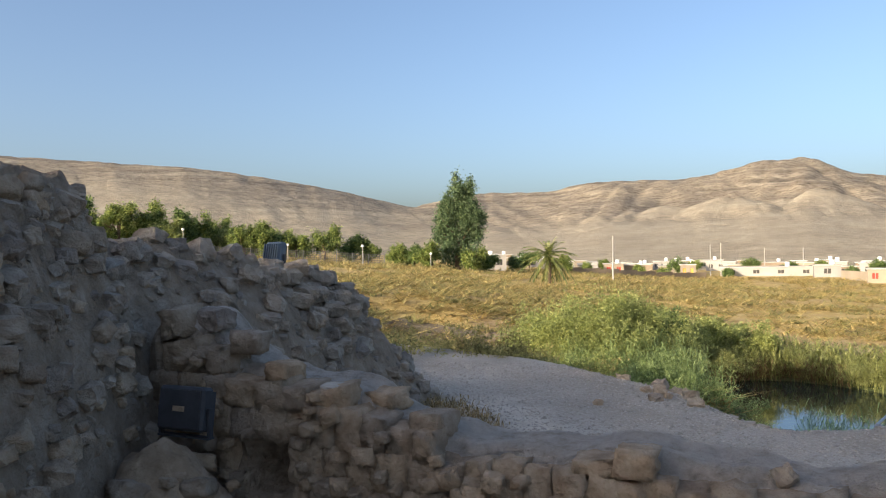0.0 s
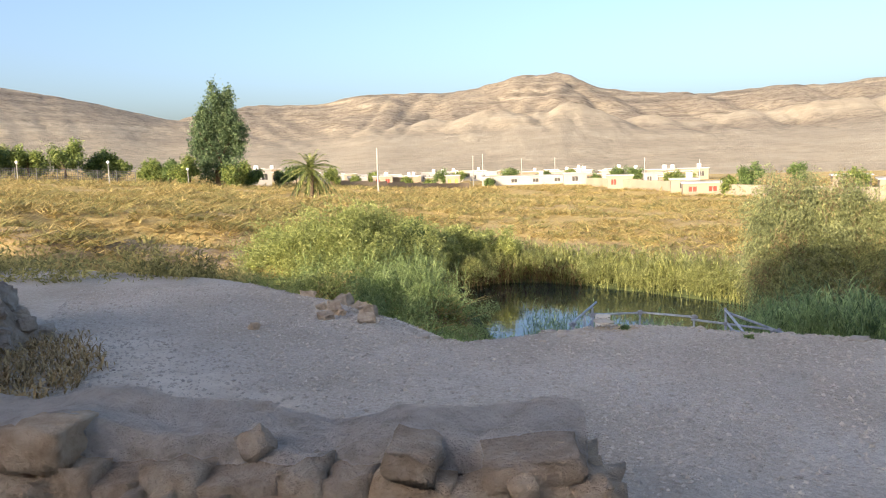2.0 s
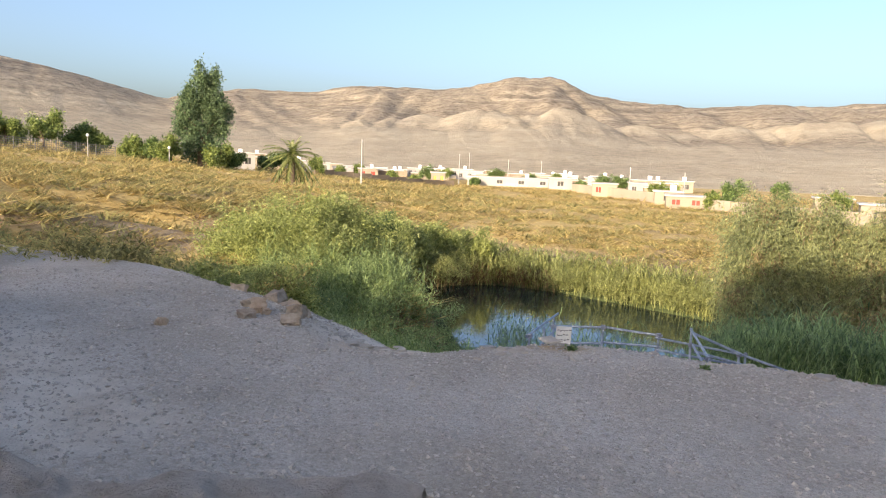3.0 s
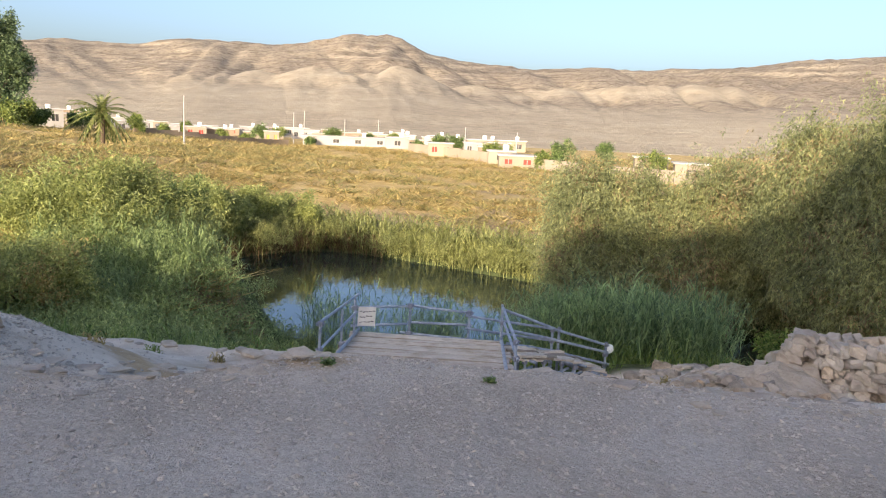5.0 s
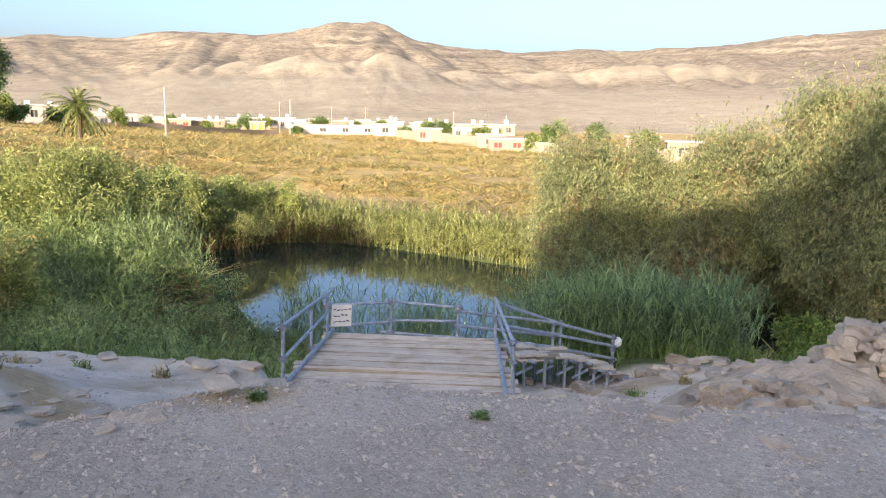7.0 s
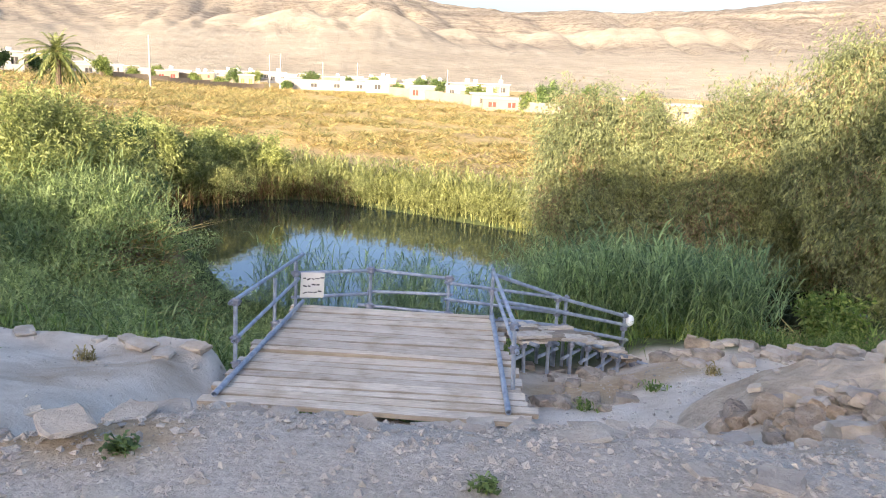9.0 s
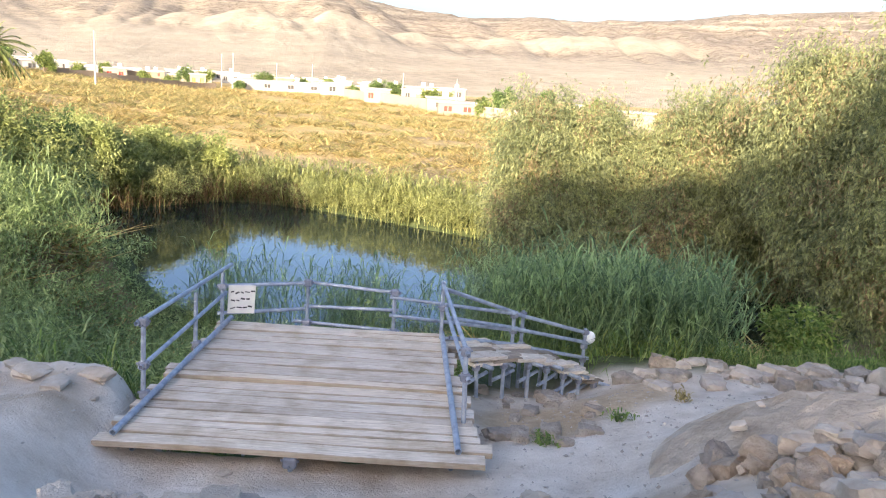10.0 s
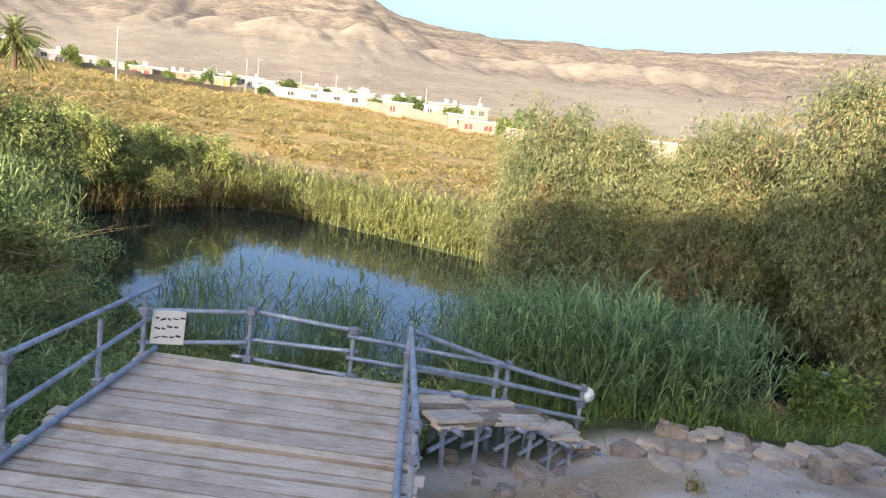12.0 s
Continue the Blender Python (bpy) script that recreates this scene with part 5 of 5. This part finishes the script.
T = "tamarisks round the pool"
shrub("tamarisk", (21.6, 23.6), [(20.8, 23.0, -1.0, 2.2, 2.0, 1.8), (20.2, 22.3, -2.8, 2.1, 2.0, 1.7), (22.3, 22.3, -1.9, 1.8, 1.7, 1.6), (21.4, 21.6, -3.6, 2.0, 1.8, 1.3), (21.9, 22.4, -0.9, 1.7, 1.7, 1.5)], M_leaf_tam, 18000, 0.125, 0.032, 1.0, "round olive tamarisk with brown dry patches over the water", 101, M_leaf_tam_brown, T)
shrub("tamarisk", (23.4, 19.6), [(23.6, 20.4, -0.6, 1.9, 1.9, 1.9), (23.0, 19.0, -2.3, 1.9, 1.8, 1.8), (22.4, 20.2, -2.8, 1.7, 1.6, 1.6), (24.6, 18.8, -1.6, 1.8, 1.6, 2.1), (24.4, 18.2, -2.0, 1.4, 1.4, 1.3), (26.4, 18.8, -3.1, 1.6, 1.7, 1.7), (25.4, 20.6, -3.0, 1.8, 1.6, 1.8)], M_leaf_tam, 24000, 0.125, 0.032, 1.1, "drooping grey-green tamarisk beside dark water", 102, M_leaf_tam_brown, T)
shrub("tamarisk", (25.0, 15.0), [(23.2, 16.6, 0.6, 2.0, 2.0, 1.7), (23.9, 14.6, 0.9, 2.2, 2.2, 1.9), (22.6, 16.2, -1.0, 1.7, 1.7, 1.5), (22.8, 14.2, -1.2, 2.0, 2.0, 1.7), (22.3, 15.0, -2.2, 1.6, 1.5, 1.2), (23.0, 12.4, -1.8, 1.9, 1.9, 1.8), (24.2, 12.4, 0.4, 2.0, 2.0, 2.0), (25.6, 15.6, -2.9, 1.7, 1.6, 1.7), (22.2, 13.7, -3.0, 1.6, 1.4, 1.3)], M_leaf_tam, 30000, 0.125, 0.032, 1.2, "tall drooping tamarisk above the dark inlet", 103, M_leaf_tam_brown, T)
W = "green bushes on the shore"
shrub("willow_bush", (6.0, 28.6), [(3.6, 28.6, -1.5, 1.7, 1.7, 1.3), (5.8, 28.3, -1.2, 2.0, 2.0, 1.6), (7.9, 29.2, -1.6, 1.8, 1.8, 1.3), (5.0, 26.6, -2.6, 2.0, 1.8, 1.3), (7.2, 26.6, -3.0, 1.9, 1.8, 1.3)], M_leaf_bush, 12500, 0.125, 0.034, 0.2, "bright green willow bush lit on top", 111, None, W)
shrub("willow_bush", (9.4, 31.5), [(9.0, 31.6, -1.7, 0.8, 0.9, 1.2), (9.3, 31.0, -2.6, 0.9, 0.9, 1.0)], M_leaf_dark, 2200, 0.13, 0.04, 0.3, "dark green bush behind the willow", 112, None, W)
shrub("willow_bush", (11.0, 37.6), [(10.8, 37.4, -2.2, 1.3, 1.2, 1.3), (12.2, 38.2, -2.7, 1.1, 1.0, 1.0)], M_leaf_bush, 2600, 0.14, 0.045, 0.3, "leafy green bush on the far shore", 113, None, W)
shrub("willow_bush", (14.5, 40.5), [(14.4, 40.4, -2.9, 1.5, 1.2, 1.0), (16.5, 40.8, -3.0, 1.4, 1.2, 0.9)], M_leaf_bush, 2400, 0.15, 0.05, 0.3, "low green bush behind the far reeds", 114, None, W)
shrub("willow_bush", (2.2, 21.5), [(2.4, 21.6, -1.9, 1.2, 1.3, 0.8), (4.2, 22.6, -2.3, 1.4, 1.3, 1.0)], M_leaf_bush, 3600, 0.10, 0.028, 0.2, "low yellow-green bush by the terrace", 115, M_straw, W)
shrub("willow_bush", (18.4, 13.7), [(18.4, 13.7, -3.05, 0.55, 0.55, 0.55), (18.9, 13.5, -3.2, 0.4, 0.4, 0.4)], M_grass, 520, 0.12, 0.045, 0.1, "small bright green bush by the dark inlet", 116, None, W, 0.05)

# ---- far trees ----
def polar(az, d):
    x, y = d * math.sin(radians(az)), d * math.cos(radians(az))
    return x, y


def far_tree(az, d, h, w, material, label, name="tree", seed=1, blobs=None, sprigs=750, leaf=0.42, group=""):
    x, y = polar(az, d)
    r = random.Random(seed)
    if blobs is None:
        blobs = [(r.uniform(-.25, .25) * w, r.uniform(-.25, .25) * w, h * k, w * .36, w * .36, h * .26) for k in (0.38, 0.52, 0.66, 0.45, 0.72)]
    return tree(name, (x, y, gz(x, y)), blobs, material, sprigs, 6, leaf, leaf * .4, 0.1, 0.03 * h, label, "tree", group, seed, 0.55, None, 5, max(18, sprigs // 45))


far_tree(1.45, 125, 16, 8, M_leaf_tall, "tall bluish-green tree with several tops over the hedges", seed=1, sprigs=5200, leaf=0.4,
         blobs=[(0.2, 0, 2.2, 3.2, 3.0, 1.8), (-2.5, 0, 5.4, 1.7, 1.8, 2.0), (0.4, 0, 5.4, 2.0, 2.2, 2.2), (3.0, 0, 6.2, 1.6, 1.8, 1.8), (-2.4, 0, 8.6, 1.6, 1.7, 2.1), (0.0, 0, 9.2, 1.9, 2.0, 2.4), (2.4, 0, 9.4, 1.7, 1.8, 2.0), (4.0, 0, 8.4, 0.9, 0.9, 0.8), (-1.6, 0, 11.4, 1.2, 1.3, 1.8), (0.9, 0, 12.2, 1.3, 1.4, 2.2), (2.7, 0, 11.8, 1.0, 1.1, 1.9), (-0.2, 0, 14.2, 0.8, 0.8, 1.7), (1.8, 0, 14.4, 0.8, 0.8, 1.9)])
O = "orchard trees behind the fence"
for i, (az, d, h, w) in enumerate(((-24.5, 118, 8.6, 5), (-22.3, 122, 9.0, 5.5), (-20.4, 124, 8.4, 5), (-18.4, 122, 7.6, 5), (-16.8, 126, 7.2, 5), (-14.8, 128, 5.6, 5), (-12.9, 128, 5.0, 4.6), (-11.2, 130, 4.8, 4.4), (-8.3, 128, 6.4, 7.0), (-6.6, 132, 4.6, 4.2), (-5.2, 132, 4.4, 4.6), (-3.2, 124, 3.8, 4.4), (-1.9, 124, 3.6, 4.0), (-0.4, 122, 4.2, 4.6), (2.6, 122, 3.8, 4.6), (3.6, 128, 2.6, 3.0), (-26.5, 118, 7, 5))):
    far_tree(az, d, h, w, M_leaf_orchard if i % 3 else M_leaf_dark, "leafy green orchard tree behind the wire fence", seed=200 + i, group=O)
ro = random.Random(77)
for i in range(14):
    far_tree(-25.5 + 1.15 * i + ro.uniform(-.3, .3), ro.uniform(119, 134), ro.uniform(5.6, 7.6) - 0.14 * i, ro.uniform(4.4, 6.0), M_leaf_orchard if i % 3 else M_leaf_bush, "leafy green orchard tree behind the wire fence", seed=400 + i, group=O)
for i, (az, d, h, w) in enumerate(((6.6, 148, 4.0, 4), (9.4, 150, 3.4, 4), (17.0, 190, 4.2, 6), (18.2, 200, 3.8, 4), (24.5, 200, 3.0, 3), (33.5, 150, 3.2, 3.2), (38.4, 140, 4.0, 4.5), (37.2, 118, 2.6, 1.8), (38.2, 117, 2.4, 1.6), (45.0, 125, 3.4, 5), (41.5, 150, 4, 5), (12.0, 210, 4, 4), (29.5, 185, 3.5, 4), (14.5, 185, 2.6, 3), (22.0, 215, 3.6, 5), (26.5, 205, 3.2, 4), (31.0, 180, 3.4, 4), (10.8, 170, 2.2, 3), (20.5, 182, 1.8, 2.5), (34.3, 145, 2.6, 3), (28.2, 172, 2.0, 2.6), (16.0, 172, 1.8, 2.4), (5.6, 142, 2.6, 3))):
    far_tree(az, d, h, w, M_leaf_orchard if i % 2 else M_leaf_dark, "small dusty green tree among the village houses", seed=300 + i, group="village trees", sprigs=380)


def palm(az, d, size):
    x, y = polar(az, d)
    ob = empty("palm_tree", (x, y, gz(x, y)), "date palm with arching grey-green fronds", "palm")
    ob.matrix_basis = ob.matrix_basis @ Matrix.Scale(size, 4)
    bm = bmesh.new()
    for i in range(8):
        tube_bm((0, 0, 0.6 * i - .2), (0.02 * i, 0, 0.6 * (i + 1) - .2), 0.42, 0.34, 9, bm)
    part("trunk", bm, M_bark, ob)
    r = random.Random(8)
    for i in range(44):
        a, el = r.uniform(0, 6.28), radians(r.uniform(-58, 80))
        L = r.uniform(3.8, 5.2)
        V, F = [], []
        prev = None
        for k in range(9):
            t = k / 8
            rad = L * t * math.cos(el)
            z = 4.7 + L * t * math.sin(el) - 0.8 * t * t * L * 0.5
            c = Vector((rad * math.cos(a), rad * math.sin(a), z))
            if prev is not None:
                axis = (c - prev).normalized()
                side = axis.cross(Vector((0, 0, 1))).normalized()
                for s in (-1, 1):
                    n = len(V)
                    tip = c + side * s * 0.75 * (1 - 0.6 * t) + axis * 0.35 - Vector((0, 0, 0.25))
                    V += [prev, c, tip]
                    F.append((n, n + 1, n + 2))
            prev = c
        mesh_ob("frond", V, F, M_leaf_palm, ob)
    return ob


palm(8.05, 84, 0.68)


# ---- fence, lamps, poles ----
def fence():
    p0, p1 = Vector(polar(-25, 112)), Vector(polar(-4.0, 118))
    top = empty("fence", (p0.x, p0.y, gz(p0.x, p0.y)), "grey wire fence on posts along the orchard", "fence")
    n = 18
    pts = []
    for i in range(n):
        q = p0.lerp(p1, i / (n - 1))
        pts.append(Vector((q.x - p0.x, q.y - p0.y, gz(q.x, q.y) - gz(p0.x, p0.y))))
    for p in pts:
        part("post", tube_bm(p - Vector((0, 0, .2)), p + Vector((0, 0, 1.75)), 0.07, n=6), M_fence, top)
    for a, b in zip(pts, pts[1:]):
        bm = bmesh.new()
        for k in range(6):
            h = Vector((0, 0, 0.15 + 0.3 * k))
            tube_bm(a + h, b + h, 0.028, n=4, bm=bm)
        for k in range(9):
            q = a.lerp(b, k / 9)
            tube_bm(q + Vector((0, 0, .15)), q + Vector((0, 0, 1.65)), 0.022, n=4, bm=bm)
        part("wire_mesh", bm, M_fence, top)["kind"] = "stuff"
    return top


fence()


def lamp_post(az, d, h):
    x, y = polar(az, d)
    ob = empty("lamp_post", (x, y, gz(x, y)), "white globe lamp on a slim grey post", "lamp post", "garden lamp posts")
    part("post", tube_bm((0, 0, -.2), (0, 0, h), 0.07, 0.05, 8), M_pole, ob)
    bm = bmesh.new()
    bmesh.ops.create_uvsphere(bm, u_segments=12, v_segments=8, radius=0.2, matrix=Matrix.Translation((0, 0, h + .2)))
    part("globe", bm, M_lamp, ob)


for az, d, h in ((-18.2, 112, 3.6), (-5.6, 112, 2.6), (-0.6, 118, 2.2), (-11, 114, 2.2)):
    lamp_post(az, d, h)


def utility_pole(az, d, h, label="slim grey utility pole among the houses"):
    x, y = polar(az, d)
    ob = empty("utility_pole", (x, y, gz(x, y)), label, "utility pole", "utility poles")
    part("pole", tube_bm((0, 0, -.3), (0, 0, h), 0.13, 0.07, 8), M_pole, ob)
    if h < 8:
        return
    part("cross_arm", box_bm((1.2, 0.1, 0.12), (0, 0, h - .4)), M_pole, ob)
    for k in (-.5, 0, .5):
        part("insulator", tube_bm((k, 0, h - .33), (k, 0, h - .12), 0.05, n=6), M_lamp, ob)


for az, d, h in ((12.65, 106, 6.0), (19.3, 185, 7), (20.0, 190, 7.5), (25.2, 190, 6), (22.8, 200, 6), (31.5, 160, 5.5), (35.2, 150, 5)):
    utility_pole(az, d, h)


# ---- village ----
def house(az, d, w, dep, h, wall, label, turn=None, windows=2, shutter=None, roof=None, cat="house"):
    x, y = polar(az, d)
    z = gz(x, y)
    ob = empty("house", (x, y, z), label, cat, "village houses", turn=-az * 0.9 if turn is None else turn)
    bm = bmesh.new()
    # walls with a real recess at each opening: front built from piers, sill and lintel
    n = max(windows, 1)
    seg = w / n
    ow, oh, sill = min(seg * 0.4, 1.3), min(1.2, h * .42), h * 0.32
    def blk(sx, sy, sz, at):
        bmesh.ops.create_cube(bm, size=1, matrix=Matrix.Translation(at) @ Matrix.Diagonal((sx, sy, sz, 1)))
    blk(w, dep - 0.3, h + .3, (0, 0.15, h / 2 - .15))
    f = -dep / 2 + 0.15
    for i in range(n + 1):
        lo = -w / 2 if i == 0 else -w / 2 + seg * (i - .5) + ow / 2
        hi = w / 2 if i == n else -w / 2 + seg * (i + .5) - ow / 2
        blk(hi - lo, 0.3, h + .3, ((lo + hi) / 2, f, h / 2 - .15))
    for i in range(n):
        cx = -w / 2 + seg * (i + .5)
        blk(ow, 0.3, sill + .3, (cx, f, sill / 2 - .15))
        blk(ow, 0.3, h - sill - oh, (cx, f, (h + sill + oh) / 2))
    part("wall", bm, wall, ob)
    for i in range(n):
        cx = -w / 2 + seg * (i + .5)
        win = part("window", box_bm((ow, 0.05, oh), (cx, f + 0.10, sill + oh / 2)), shutter or M_shutter, ob)
        part("window_frame", box_bm((0.08, 0.06, oh), (cx, f + 0.07, sill + oh / 2)), M_pole, win)
    part("roof", box_bm((w + .5, dep + .5, 0.22), (0, 0, h + .11), 0.03), roof or M_roof, ob)
    r = random.Random(int(az * 100))
    if r.random() < 0.5:
        part("water_tank", tube_bm((w * .2, 0, h + .2), (w * .2, 0, h + 1.1), 0.5, n=10), M_lamp, ob)
    return ob


L0 = ("whitewashed flat-roofed village house", "cream plastered flat-roofed village house", "mud-brick flat-roofed village house", "grey block flat-roofed village house")
rv = random.Random(21)
for row, (dd, n) in enumerate(((0, 15), (20, 18), (44, 18))):
    for i in range(n):
        az = 2.9 + (35.2 - 2.9) * (i + rv.uniform(0.1, 0.9)) / n
        if row == 0 and 18.8 < az < 27.0:
            continue
        d = np.interp(az, [3, 12, 20, 28, 33, 38], [165, 190, 205, 190, 160, 135]) + dd + rv.uniform(0, 8)
        k = rv.choices((0, 1, 2, 3), (2, 4, 4, 2))[0]
        house(az, float(d), rv.uniform(4, 8), rv.uniform(4, 6), rv.uniform(1.6, 2.5) + 0.15 * row, WALLS[k], L0[k], windows=rv.choice((1, 2, 2, 3)), shutter=M_red if rv.random() < .12 else None)
house(23.0, 188, 20, 7, 1.9, WALLS[0], "long low white shed with dark openings", windows=4)
house(26.6, 180, 5, 6, 2.4, WALLS[3], "grey shed with a dark open front", windows=1)
house(29.8, 150, 4.5, 4, 2.3, WALLS[1], "small cream house with red shutters", windows=2, shutter=M_red)
house(35.4, 122, 5.5, 5, 1.7, WALLS[1], "cream house with a dark red carport", windows=2, shutter=M_red)
house(34.2, 128, 4, 4, 1.9, WALLS[1], "cream-washed flat-roofed village house", windows=1)
house(47.2, 105, 4, 4, 2.4, WALLS[1], "cream plastered flat-roofed village house", windows=1)
house(44.5, 130, 5, 5, 2.2, WALLS[1], "cream plastered flat-roofed village house", windows=2)
house(17.8, 182, 3.2, 3, 2.6, WALLS[1], "small kiosk with yellow shutters", windows=2, shutter=M_yellow)
house(3.5, 140, 7, 5, 2.5, WALLS[0], "white house with a flat roof beside the palm", windows=3)


def yard_wall(az0, d0, az1, d1, h, material, label):
    a, b = Vector(polar(az0, d0)), Vector(polar(az1, d1))
    ob = empty("yard_wall", (a.x, a.y, gz(a.x, a.y)), label, "wall", "yard walls")
    n = max(2, int((b - a).length / 4))
    for i in range(n):
        p, q = a.lerp(b, i / n), a.lerp(b, (i + 1) / n)
        m = (p + q) / 2
        ang = math.degrees(math.atan2(q.y - p.y, q.x - p.x))
        part("wall_panel", box_bm(((q - p).length - .04, 0.3, h + .5), (0, 0, h / 2 - .25), 0.03, Matrix.Translation((m.x - a.x, m.y - a.y, gz(m.x, m.y) - gz(a.x, a.y))) @ pose(0, 0, 0, 0, 0, ang)), material, ob)


yard_wall(27.5, 165, 34.7, 126, 1.7, WALLS[1], "long cream yard wall at the edge of the field")
yard_wall(36.9, 118, 40, 112, 1.6, WALLS[1], "cream yard wall at the edge of the field")
yard_wall(9, 150, 19, 172, 1.2, WALLS[2], "low mud yard wall at the edge of the field")
yard_wall(42, 108, 52, 100, 1.6, WALLS[1], "pale yard wall behind the tamarisks")
